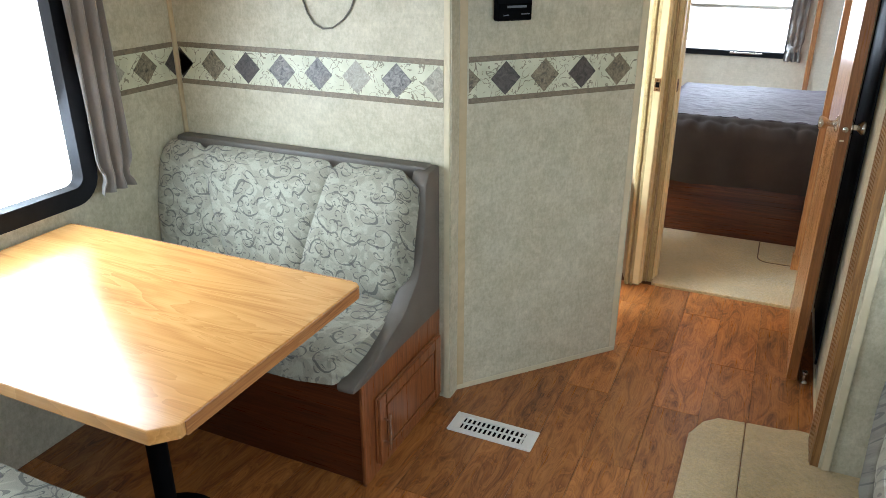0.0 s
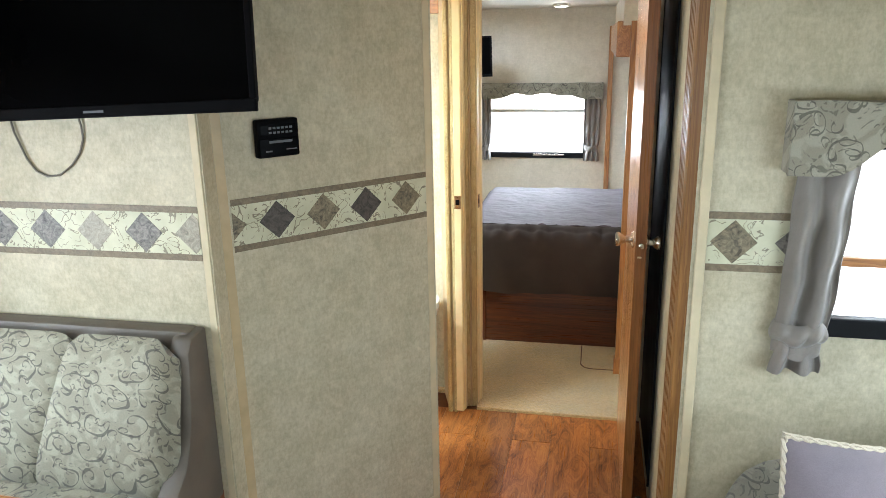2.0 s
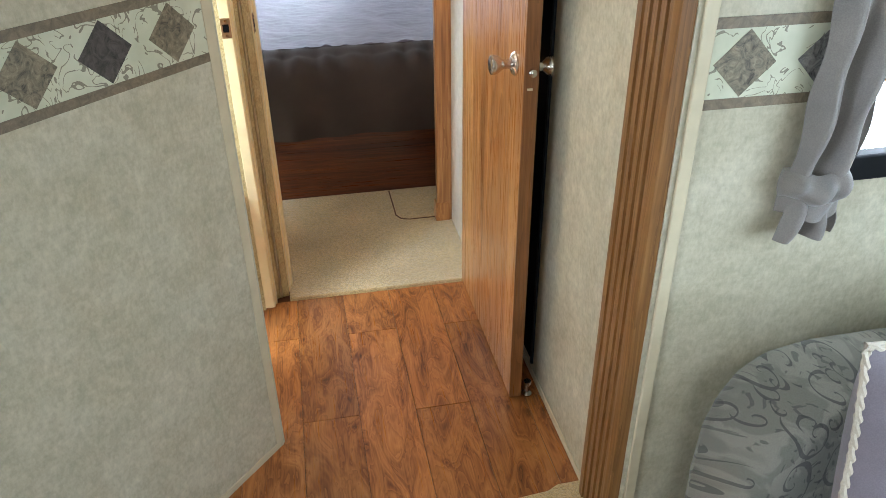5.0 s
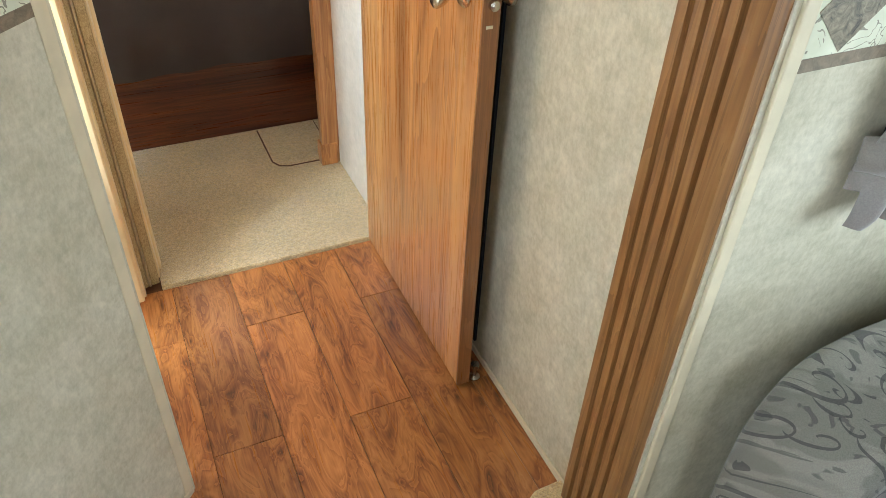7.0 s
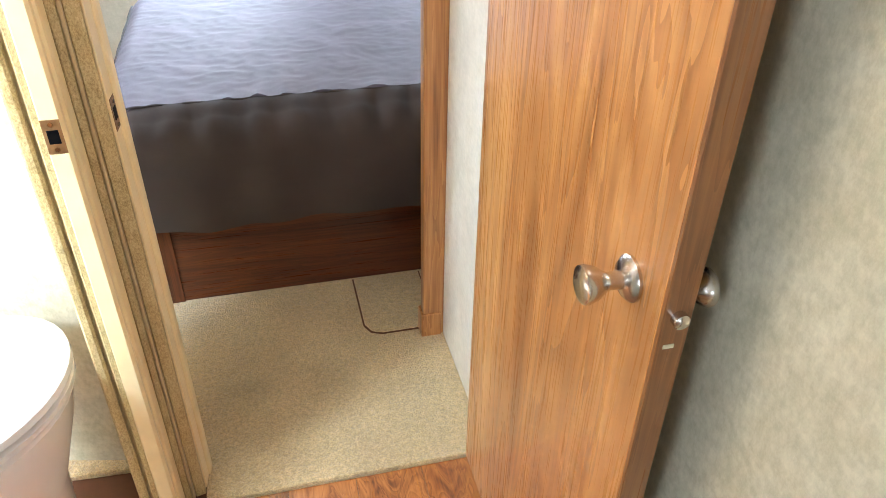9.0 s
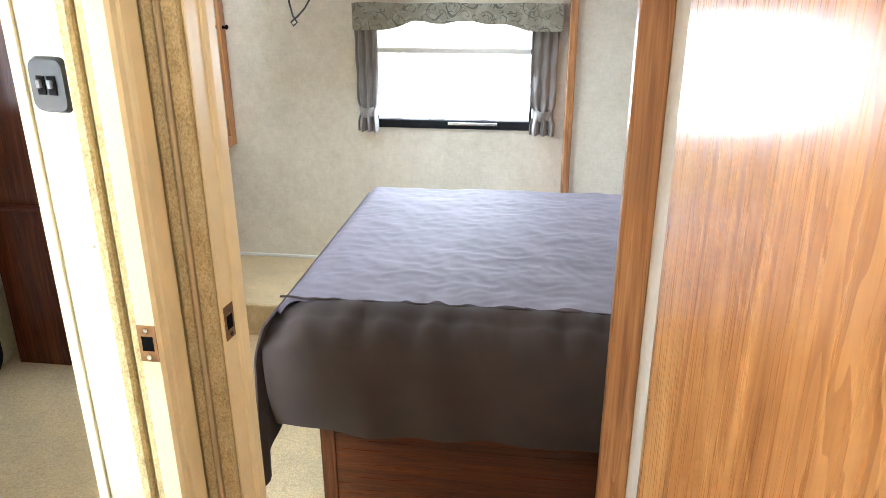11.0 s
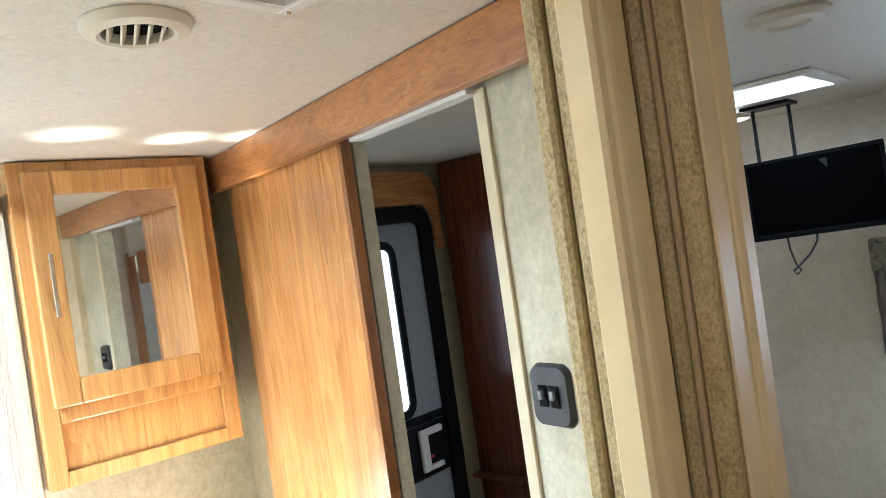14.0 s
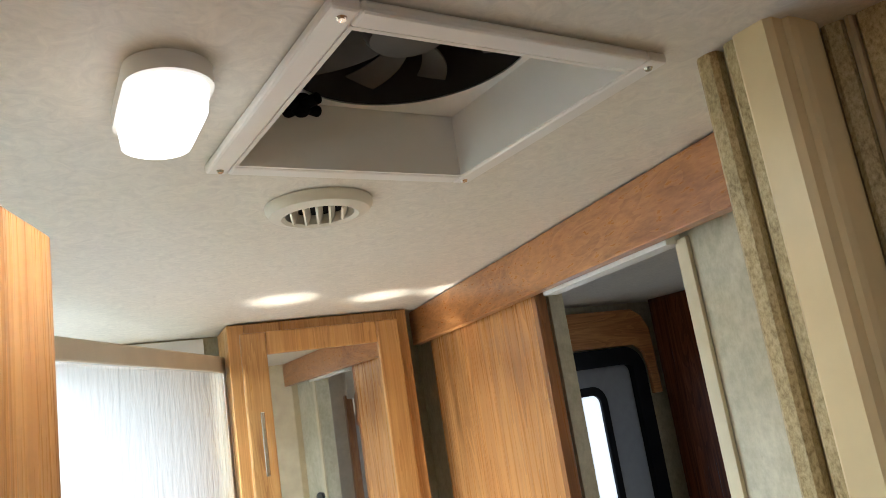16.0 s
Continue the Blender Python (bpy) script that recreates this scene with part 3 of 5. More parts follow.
structure("wall_bath_left", slab(on(XL, 0.075), on(-1.062, 0.075), 0.03, 0, H), WALL, "cream wall behind the sliding bath door")
structure("wall_bath_right", slab(on(-0.635, 0.05), on(-0.385, 0.05), 0.05, 0, H), WALL, "cream wall stub with the light switch")
structure("wall_bath_over", slab(on(-1.062, 0.075), on(-0.635, 0.075), 0.03, 1.85, H), WALL, "wall over the bath doorway")
structure("header", slab(on(-1.74, 0.0), on(-0.405, 0.0), 0.024, 1.842, H - 0.002, 0.002), HONEY_X, "honey oak header board over the sliding door")
structure("header_rail", slab(on(-1.0, 0.026), on(-0.635, 0.026), 0.03, 1.836, 1.85), WHITE, "white door track under the header")
structure("door_batten", slab(on(-0.636, 0.043), on(-0.612, 0.043), 0.006, 0, 1.842, 0.001), BATTEN, "cream batten beside the bath doorway")

# corner post of the hall: casings and jambs
post = base("corner_post", (-0.29, 3.47, 0), "tan and cream trimmed corner post of two doorways", "door frame", kind="structure")
part("core", prism([(-0.357, 3.418), (-0.288, 3.418), (-0.287, 3.500), (-0.245, 3.508), (-0.243, 3.585), (-0.40, 3.66), (-0.42, 3.60)], 0, H), TANTRIM, post)
part("casing", prism([(-0.398, 3.575), (-0.362, 3.408), (-0.3575, 3.404), (-0.346, 3.404), (-0.341, 3.408), (-0.341, 3.417), (-0.357, 3.417), (-0.388, 3.578)], 0, H), TAN, post, "tan textured casing strip")
part("casing", prism([(-0.3335, 3.417), (-0.3335, 3.408), (-0.330, 3.405), (-0.320, 3.405), (-0.320, 3.417)], 0, H), TAN, post, "tan textured casing strip")
part("jamb", prism([(-0.3195, 3.417), (-0.3195, 3.402), (-0.317, 3.400), (-0.2895, 3.400), (-0.284, 3.405), (-0.284, 3.470), (-0.2875, 3.474), (-0.2875, 3.417)], 0.012, H), CREAM, post, "cream smooth door jamb")
part("stop", prism([(-0.2838, 3.418), (-0.2790, 3.420), (-0.2775, 3.428), (-0.2775, 3.455), (-0.2790, 3.462), (-0.2838, 3.464)], 0.012, H), CREAM, post, "rounded cream door stop strip")
part("casing", prism([(-0.2865, 3.4985), (-0.2835, 3.474), (-0.2785, 3.472), (-0.268, 3.4765), (-0.266, 3.482), (-0.266, 3.502)], 0, H), TAN, post, "tan textured casing strip")
part("ridge", prism([(-0.2655, 3.502), (-0.2655, 3.478), (-0.2635, 3.475), (-0.2605, 3.475), (-0.2585, 3.478), (-0.2585, 3.503)], 0, H), TANTRIM, post, "thin tan ridge between the casings")
part("casing", prism([(-0.258, 3.503), (-0.258, 3.483), (-0.2555, 3.4805), (-0.236, 3.4845), (-0.2335, 3.488), (-0.2335, 3.503), (-0.244, 3.507)], 0, H), TAN, post, "tan textured casing strip")
part("jamb", prism([(-0.2425, 3.5085), (-0.2425, 3.5045), (-0.232, 3.4945), (-0.229, 3.4955), (-0.222, 3.572), (-0.2255, 3.576), (-0.2420, 3.580)], 0.012, H), CREAM, post, "cream smooth door jamb")
part("stop", prism([(-0.2265, 3.532), (-0.2220, 3.533), (-0.2185, 3.540), (-0.2165, 3.560), (-0.2190, 3.566), (-0.2226, 3.567)], 0.012, H), CREAM, post, "rounded cream door stop strip")


def strike(p, q, z, parent):
    pl = part("strike_plate", slab(p, q, 0.002, z - 0.03, z + 0.03), BRASS, parent, "brass strike plate with two screws")
    c = Vector(((p[0] + q[0]) / 2, (p[1] + q[1]) / 2))
    d = Vector((q[0] - p[0], q[1] - p[1])).normalized()
    n = Vector((d.y, -d.x))
    a = c - d * 0.009 + n * 0.0006
    b = c + d * 0.009 + n * 0.0006
    # Hole drawn as a thin black plate, its shade put in as colour.
    part("latch_hole_shade", slab((a.x, a.y), (b.x, b.y), 0.001, z - 0.012, z + 0.012), BLACK, pl)
    for dz in (-0.022, 0.022):
        e = c + n * 0.002
        part("screw", cyl((c.x, c.y, z + dz), (e.x, e.y, z + dz), 0.004, n=10), NICKEL, pl)


strike((-0.3185, 3.3990), (-0.2895, 3.3990), 1.035, post)
strike((-0.2275, 3.5000), (-0.2250, 3.5290), 1.02, post)
post.location += Vector((0.006, 0.012, 0))

# ---- trims ----


def trim(name, bm, material, label, smooth=False):
    return structure(name, bm, material, label, smooth)


trim("corner_trim", slab((-0.784, 2.082), (-0.762, 2.082), 0.003, 0, H, 0.001), BATTEN, "cream corner strip of the tv wall")
trim("corner_trim", slab((-0.766, 2.141), (-0.738, 2.173), 0.005, 0, H, 0.001), TANTRIM, "tan corner strip of the linen wall")
trim("corner_trim", slab((-0.274, 2.699), (-0.257, 2.718), 0.004, 0, H, 0.001), BATTEN, "cream edge strip of the linen wall")
trim("corner_trim", box(XL, 2.067, 0, XL + 0.012, 2.085, H, 0.003), TANTRIM, "tan quarter-round in the dinette corner")
trim("baseboard", slab((-0.757, 2.150), (-0.256, 2.717), 0.006, 0, 0.022, 0.002), BATTEN, "thin cream base strip of the linen wall")
trim("baseboard", box(XR - 0.006, 2.370, 0, XR, 3.46, 0.022, 0.002), BATTEN, "thin cream base strip of the hall wall")
trim("baseboard", box(XL, 5.888, 0.165, -0.5, 5.90, 0.18, 0.003), WHITE, "white base strip of the rear wall")
trim("corner_trim", box(0.556, 2.192, 0.02, 0.582, 2.2, 1.83, 0.003), BATTEN, "cream corner strip of the slide-out wall")

# grooved oak fascia of the living-room slide-out
fas = base("slide_trim", (0.53, 2.3, 0), "grooved honey oak fascia round the slide-out", "trim", kind="structure")
prof = [(XR, 2.368), (0.522, 2.366), (0.518, 2.362)]
yy = 2.342
for i in range(4):
    prof += [(0.518, yy), (0.533, yy - 0.002), (0.533, yy - 0.010), (0.518, yy - 0.012)]
    yy -= 0.030
prof += [(0.518, yy + 0.004), (0.522, 2.206), (0.56, 2.202), (0.56, 2.366)]
part("upright", prism(prof, 0, 1.9), BROWNOAK_Z, fas, smooth=False)

# bedroom slide-out trim
jt = base("bed_slide_trim", (0.45, 4, 0), "honey oak trim round the bed slide-out", "trim", kind="structure")
part("upright", box(0.435, 3.945, 0, 0.50, 3.985, 1.8, 0.004), OAK_Z, jt)
part("plinth", box(0.428, 3.938, 0, 0.492, 3.992, 0.1, 0.004), OAK_Z, jt)
part("upright", box(0.362, 5.73, 0, 0.395, 5.899, 1.8, 0.004), OAK_Z, jt)
part("fascia", box(0.372, 3.99, 1.635, 0.44, 5.725, 1.80, 0.006), OAK_Y, jt)
part("seal", box(0.498, 3.962, 0.0, 0.507, 3.978, 1.78, 0.002), BLACK, jt)

# carpets
structure("bedroom_carpet", prism([(-0.225, 3.459), (0.50, 3.459), (0.50, 3.98), (1.70, 3.98), (1.70, 5.90), (XL, 5.90), (XL, 3.9), (-0.62, 3.62), (-0.225, 3.6)], -0.006, 0.0135, 0.004), CARPET, "beige cut-pile bedroom carpet")
structure("carpet_cut", prism([(0.256, 4.285), (0.256, 4.03), (0.275, 3.992), (0.31, 3.978), (0.495, 3.978), (0.495, 4.285)], 0.0, 0.0142), JOINT, "dark cut line round the carpet square")
structure("carpet_flap", prism([(0.262, 4.285), (0.262, 4.032), (0.28, 3.998), (0.312, 3.985), (0.49, 3.985), (0.49, 4.285)], 0.0145, 0.0175, 0.001), CARPET, "cut square of beige carpet by the bed")
structure("carpet_step", box(XL, 5.32, 0.0, -0.46, 5.90, 0.165, 0.012), CARPET, "carpet-covered low step along the rear wall")
structure("slide_carpet", prism([(0.122, -0.9), (0.308, -0.9), (0.308, 2.376), (0.215, 2.366), (0.165, 2.32), (0.125, 2.225)], -0.006, 0.016, 0.004), CARPET, "beige carpet strip in front of the sofa")
structure("slide_carpet", prism([(0.311, -0.9), (0.545, -0.9), (0.545, 2.40), (0.47, 2.398), (0.44, 2.382), (0.311, 2.372)], -0.006, 0.020, 0.004), CARPET, "beige carpet strip along the slide-out")

# wallpaper border with diamonds
BZ0, BZ1, BZC = 1.14, 1.298, 1.219


def border(name, p, q, shift, tones, first=0.0):
    """A printed border from p to q in plan, its face to the right of p->q."""
    p, q = Vector(p), Vector(q)
    d = (q - p).normalized()
    n = Vector((d.y, -d.x))
    ob = base(name, (p.x, p.y, BZC), "cream scroll border with brown bands and stone diamonds", "wall border", kind="structure")
    pf, qf = p + n * 0.0012, q + n * 0.0012
    part("paper", slab(pf, qf, 0.001, BZ0, BZ1), BORDER, ob)
    pf, qf = p + n * 0.0020, q + n * 0.0020
    part("band", slab(pf, qf, 0.001, BZ0, BZ0 + 0.019), BAND, ob, "brown marbled band")
    part("band", slab(pf, qf, 0.001, BZ1 - 0.019, BZ1), BAND, ob, "brown marbled band")
    s, k, L = shift, 0, (q - p).length
    while s < L + 0.05:
        c = p + d * s + n * 0.0024
        bm = bmesh.new()
        h = 0.058
        pts = []
        for u, v in ((-h, 0), (0, -h), (h, 0), (0, h)):
            uu = max(-s + 0.001, min(L - s - 0.001, u))
            lim = max(0.0, h - abs(uu)) if uu != u else 0
            pts += [(uu, -lim), (uu, lim)] if lim and u < 0 else ([(uu, -lim), (uu, lim)] if lim else [(u, v)])
        vs = [bm.verts.new((c.x + d.x * u, c.y + d.y * u, BZC + v)) for u, v in pts]
        if len(vs) > 2:
            f = bm.faces.new(vs)
            ex = bmesh.ops.extrude_face_region(bm, geom=[f])
            bmesh.ops.translate(bm, vec=(-n.x * 0.001, -n.y * 0.001, 0), verts=[g for g in ex["geom"] if isinstance(g, bmesh.types.BMVert)])
            bmesh.ops.recalc_face_normals(bm, faces=bm.faces[:])
            part("diamond", bm, tones[k % len(tones)], ob)
        k += 1
        s += 0.1565
    return ob


border("border_tv_wall", (XL + 0.013, 2.085), (-0.786, 2.085), 0.008, [DIA_DARK, DIA_TAN, DIA_DARK, DIA_GREY, DIA_GREY, DIA_PALE, DIA_GREY, DIA_PALE])
border("border_left_wall", (XL, 1.66), (XL, 2.066), 0.10, [DIA_PALE, DIA_TAN, DIA_DARK])
border("border_linen_wall", (-0.736, 2.1785), (-0.276, 2.7002), -0.015, [DIA_TAN, DIA_DARK, DIA_TAN, DIA_DARK, DIA_TAN])
border("border_slide_wall", (0.583, 2.2), (0.85, 2.2), 0.065, [DIA_TAN, DIA_GREY])

# ---- windows ----


def window_y(name, x0, x1, z0, z1, y, out, label, rail=None, fr=0.03, inner=True):
    """A window in a wall along x; out is +1 where the outside lies towards +y."""
    w = base(name, ((x0 + x1) / 2, y, z0), label, "window", kind="structure")
    a, b = (y - 0.012, y + 0.02) if out > 0 else (y - 0.02, y + 0.012)
    part("frame", joined(box(x0 - fr, a, z0 - fr - 0.012, x1 + fr, b, z0, 0.004), box(x0 - fr, a, z1, x1 + fr, b, z1 + fr, 0.004),
                         box(x0 - fr, a, z0, x0, b, z1, 0.004), box(x1, a, z0, x1 + fr, b, z1, 0.004)), BLACKM, w, "black window frame")
    gy = y + 0.03 * out
    g = part("pane", box(x0, gy, z0, x1, gy + 0.004, z1), PANE, w)
    g.visible_shadow = False
    if rail:
        part("rail", box(x0, gy - 0.012, rail - 0.012, x1, gy + 0.012, rail + 0.012, 0.003), OAK_X if inner else WHITE, w, "thin cross rail")
    return w


rear = window_y("window_rear", RW[0], RW[1], RW[2], RW[3], 5.90, 1, "black-framed rear window with a cross rail", 1.20, 0.028, False)
part("latch", box(-0.17, 5.878, 0.868, 0.06, 5.888, 0.882, 0.003), NICKEL, rear, "silver window latch bar")
window_y("window_slide", SW[0], SW[1], SW[2] + 0.028, SW[3], 2.2, 1, "black-framed side window of the slide-out", 1.17, 0.04)
window_y("window_bed_slide", 0.86, 1.3, 0.95, 1.4, 5.77, 1, "black-framed window beside the bed")

wl = base("window_dinette", (XL, 0.96, 0.86), "large black-framed window with rounded corners by the dinette", "window", kind="structure")


def rounded(x0, x1, z0, z1, r, n=6):
    out = []
    for cx, cz, a0 in ((x1 - r, z0 + r, -90), (x1 - r, z1 - r, 0), (x0 + r, z1 - r, 90), (x0 + r, z0 + r, 180)):
        for i in range(n + 1):
            a = radians(a0 + 90 * i / n)
            out.append((cx + r * math.cos(a), cz + r * math.sin(a)))
    return out


def ring_x(y0, y1, z0, z1, r, w, x0, x1):
    """A rounded frame in a wall along y, from x0 to x1, w wide inwards."""
    bm = bmesh.new()
    o, i = rounded(y0, y1, z0, z1, r), rounded(y0 + w, y1 - w, z0 + w, z1 - w, max(0.01, r - w))
    rows = [[bm.verts.new((x, p[0], p[1])) for p in pts] for pts, x in ((o, x0), (o, x1), (i, x1), (i, x0))]
    n = len(o)
    for a in range(4):
        b = (a + 1) % 4
        for k in range(n):
            bm.faces.new((rows[a][k], rows[a][(k + 1) % n], rows[b][(k + 1) % n], rows[b][k]))
    bmesh.ops.recalc_face_normals(bm, faces=bm.faces[:])
    return bm


part("frame", ring_x(LW[0] - 0.02, LW[1] + 0.035, LW[2] - 0.045, LW[3] + 0.03, 0.10, 0.062, XL - 0.03, XL + 0.022), BLACKM, wl, "thick black rounded window frame", True)
g = part("pane", box(XL - 0.025, LW[0], LW[2], XL - 0.021, LW[1], LW[3]), PANE, wl)
g.visible_shadow = False


def glow(name, bm, label):
    ob = thing(name, bm, OUTSIDE, label, "backdrop", "structure")
    ob.visible_shadow = False
    return ob


glow("backdrop_left", box(-2.65, -0.6, 0.2, -2.62, 2.6, 2.3), "overexposed bright outdoors beyond the dinette window")
glow("backdrop_rear", box(-1.4, 6.3, 0.4, 1.0, 6.33, 1.9), "overexposed bright outdoors beyond the rear window")
glow("backdrop_slide", box(0.7, 2.9, 0.4, 3.4, 2.93, 2.2), "overexposed bright outdoors beyond the slide-out window")
glow("backdrop_bed_slide", box(0.75, 6.05, 0.4, 1.9, 6.08, 1.8), "overexposed bright outdoors beside the bed")

# ---- soft furnishings of the windows ----


def scallop(u, waves, depth):
    return depth * (0.5 - 0.5 * math.cos(2 * math.pi * waves * u))


def valance(name, x0, x1, z0, z1, y, depth, label, waves=1.0, rise=0.05, material=PAISLEY_SMALL):
    """A padded box valance on a wall along x that faces -y, its lower edge curved."""
    ob = base(name, ((x0 + x1) / 2, y, z0), label, "valance")
    n = 36
    top, bot = [], []
    for i in range(n + 1):
        u = i / n
        x = x0 + (x1 - x0) * u
        e = min(1, max(0, (u - 0.13) / 0.2), max(0, (0.87 - u) / 0.2))
        e = e * e * (3 - 2 * e)
        bot.append((x, z0 + rise * e + 0.008 * math.sin(u * 26) * e))
        top.append((x, z1 + 0.003 * math.sin(u * 17)))
    bm = sweep(bot + top[::-1], 1, y - depth, y - depth + 0.016)
    part("front", bm, material, ob, smooth=False)
    for x in (x0, x1 - 0.014):
        part("return", box(x, y - depth + 0.016, z0 + 0.002, x + 0.014, y, z1, 0.003), material, ob)
    part("top", box(x0 + 0.014, y - depth + 0.016, z1 - 0.016, x1 - 0.014, y, z1 - 0.003, 0.003), material, ob)
    return ob


def curtain(name, x0, x1, z0, z1, y, label, tie=None, pleats=3, swing=0.0, amp=0.016, flare=0.02):
    """A narrow pleated side curtain; tie: height at which it is gathered."""
    rnd = random.Random(name + label)
    ph = rnd.random() * 6

    def f(u, v):
        z = z1 + (z0 - z1) * v
        w = 1.0
        if tie is not None:
            g = math.exp(-((z - tie) / 0.03) ** 2)
            w = 1 - 0.22 * g
        cx = (x0 + x1) / 2 - swing * v ** 1.6
        half = (x1 - x0) / 2 * w * (1 - flare * v)
        x = cx + (u - 0.5) * 2 * half
        a = amp * (0.7 + 0.3 * math.sin(5 * v + ph)) * (1 if tie is None else 1 + 0.8 * math.exp(-((z - tie + 0.05) / 0.05) ** 2))
        yy = y - 0.026 - a * (0.9 + math.sin(2 * math.pi * pleats * u + ph + 0.9 * v))
        yy -= 0.006 * math.sin(7 * u + 21 * v)
        return (x, yy, z)
    ob = base(name, ((x0 + x1) / 2, y, z0), label, "curtain")
    part("drape", cloth(f, 44, 48, 0.003), DRAPE, ob, smooth=True)
    if tie is not None:
        cx = (x0 + x1) / 2 - swing * 0.85
        hw = (x1 - x0) / 2 * 0.80

        def band(u, v):
            a = math.pi * (u - 0.5)
            r = 1 + 0.10 * math.sin(14 * u + 3 * v)
            return (cx + hw * math.sin(a), y - 0.015 - 0.048 * math.cos(a) * r, tie + 0.022 - 0.044 * v + 0.006 * math.sin(9 * u))
        part("tie_back", cloth(band, 26, 6, 0.004), DRAPE, ob, "gathered tie of the same satin", True)

        def frill(u, v):
            a = math.pi * (u - 0.5) * 1.15
            puff = math.sin(math.pi * min(1, v * 1.15)) ** 0.7
            ruck = math.sin(31 * u + 4 * v + ph) + 0.6 * noise.noise(Vector((u * 9, v * 7, ph)))
            r = 0.040 + 0.022 * puff + 0.007 * ruck * puff
            return (cx + (hw + 0.012 * puff) * math.sin(a), y - 0.014 - r * max(0.0, math.cos(a)) - 0.010 * puff, tie + 0.066 - 0.062 * v + 0.006 * math.sin(13 * u + ph))
        if flare > 0.05:
            part("frill", cloth(frill, 70, 22, 0.003), DRAPE, ob, "rucked satin frill above the tie", True)
    return ob


valance("slide_window_valance", 0.742, 1.46, 1.405, 1.58, 2.2, 0.075, "padded paisley valance with a curved lower edge", rise=0.075)
curtain("slide_window_curtain", 0.775, 0.915, 0.887, 1.46, 2.2, "taupe satin side curtain gathered with a tie", 0.955, 2, 0.03, 0.022, 0.1)
valance("rear_window_valance", -0.585, 0.335, 1.295, 1.41, 5.90, 0.085, "small grey patterned valance over the rear window", rise=0.035)
curtain("rear_window_curtain", -0.590, -0.490, 0.838, 1.36, 5.90, "narrow taupe side curtain of the rear window", 0.93, 3)
curtain("rear_window_curtain", 0.205, 0.32, 0.838, 1.36, 5.90, "narrow taupe side curtain of the rear window", 0.93, 3)
curtain("bed_window_curtain", 0.74, 0.86, 0.95, 1.45, 5.77, "narrow taupe side curtain beside the bed", 1.02, 3)


def side_curtain():
    def f(u, v):
        z = 1.72 + (0.835 - 1.72) * v
        g = math.exp(-((z - 0.89) / 0.03) ** 2)
        w = 0.155 * (1 - 0.35 * g)
        y = 1.645 + (u - 0.5) * w + 0.012 * v
        return (XL + 0.03 + 0.018 * (1 + math.sin(2 * math.pi * 3 * u + 1.5 * v)), y, z)
    ob = base("dinette_window_curtain", (XL, 1.65, 0.84), "taupe satin side curtain of the dinette window", "curtain")
    part("drape", cloth(f, 40, 40, 0.003), DRAPE, ob, smooth=True)


side_curtain()

# ---- dinette ----


def cushion(x0, y0, z0, x1, y1, z1, puff, bev=0.03, tilt=None):
    bm = box(x0, y0, z0, x1, y1, z1)
    bmesh.ops.subdivide_edges(bm, edges=bm.edges[:], cuts=7, use_grid_fill=True)
    c = Vector(((x0 + x1) / 2, (y0 + y1) / 2, (z0 + z1) / 2))
    h = Vector(((x1 - x0) / 2, (y1 - y0) / 2, (z1 - z0) / 2))
    for v in bm.verts:
        d = v.co - c
        n = Vector((d.x / h.x, d.y / h.y, d.z / h.z))
        for a in range(3):
            o = [i for i in range(3) if i != a]
            k = (1 - n[o[0]] ** 4) * (1 - n[o[1]] ** 4)
            v.co[a] += puff * n[a] * k if abs(n[a]) > 0.99 else 0
            edge = max(abs(n[o[0]]), abs(n[o[1]]))
            if abs(n[a]) > 0.99 and edge > 0.99:
                v.co[a] -= bev * 0.45 * n[a]
        v.co += Vector((noise.noise(v.co * 7), noise.noise(v.co * 7 + Vector((5, 0, 0))), noise.noise(v.co * 7 + Vector((0, 9, 0))))) * 0.004
    return bm


bench = base("dinette_bench", (-1.35, 1.8, 0), "dinette bench with paisley cushions on a wooden storage base", "bench")
BX = -0.80
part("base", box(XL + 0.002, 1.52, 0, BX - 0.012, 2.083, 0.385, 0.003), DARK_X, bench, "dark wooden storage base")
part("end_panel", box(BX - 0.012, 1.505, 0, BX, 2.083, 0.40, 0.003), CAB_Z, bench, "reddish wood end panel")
dr = part("door", box(BX, 1.575, 0.045, BX + 0.014, 2.045, 0.30, 0.005), CAB_Z, bench, "raised-panel cabinet door")
part("panel", box(BX + 0.014, 1.63, 0.095, BX + 0.020, 1.99, 0.25, 0.006), CAB_Z, dr)
for a in ((1.575, 1.62, 0.045, 0.30), (2.0, 2.045, 0.045, 0.30)):
    part("stile", box(BX + 0.0145, a[0], a[2], BX + 0.022, a[1], a[3], 0.003), CAB_Z, dr)
for a in ((0.045, 0.085), (0.26, 0.30)):
    part("rail", box(BX + 0.0145, 1.622, a[0], BX + 0.022, 1.998, a[1], 0.003), CAB_Z, dr)
part("handle", joined(cyl((BX + 0.045, 1.60, 0.10), (BX + 0.045, 1.60, 0.24), 0.005), cyl((BX + 0.02, 1.60, 0.125), (BX + 0.045, 1.60, 0.125), 0.004),
                      cyl((BX + 0.02, 1.60, 0.215), (BX + 0.045, 1.60, 0.215), 0.004)), NICKEL, dr, "satin nickel bar handle", True)
part("seat", moved(cushion(XL + 0.01, 1.44, 0.39, BX - 0.055, 2.0, 0.50, 0.012, 0.04), Matrix.Identity(4)), PAISLEY_FLAT, bench, "paisley seat cushion", True)
XS = [XL + 0.01, -1.74, -1.15, BX - 0.066]


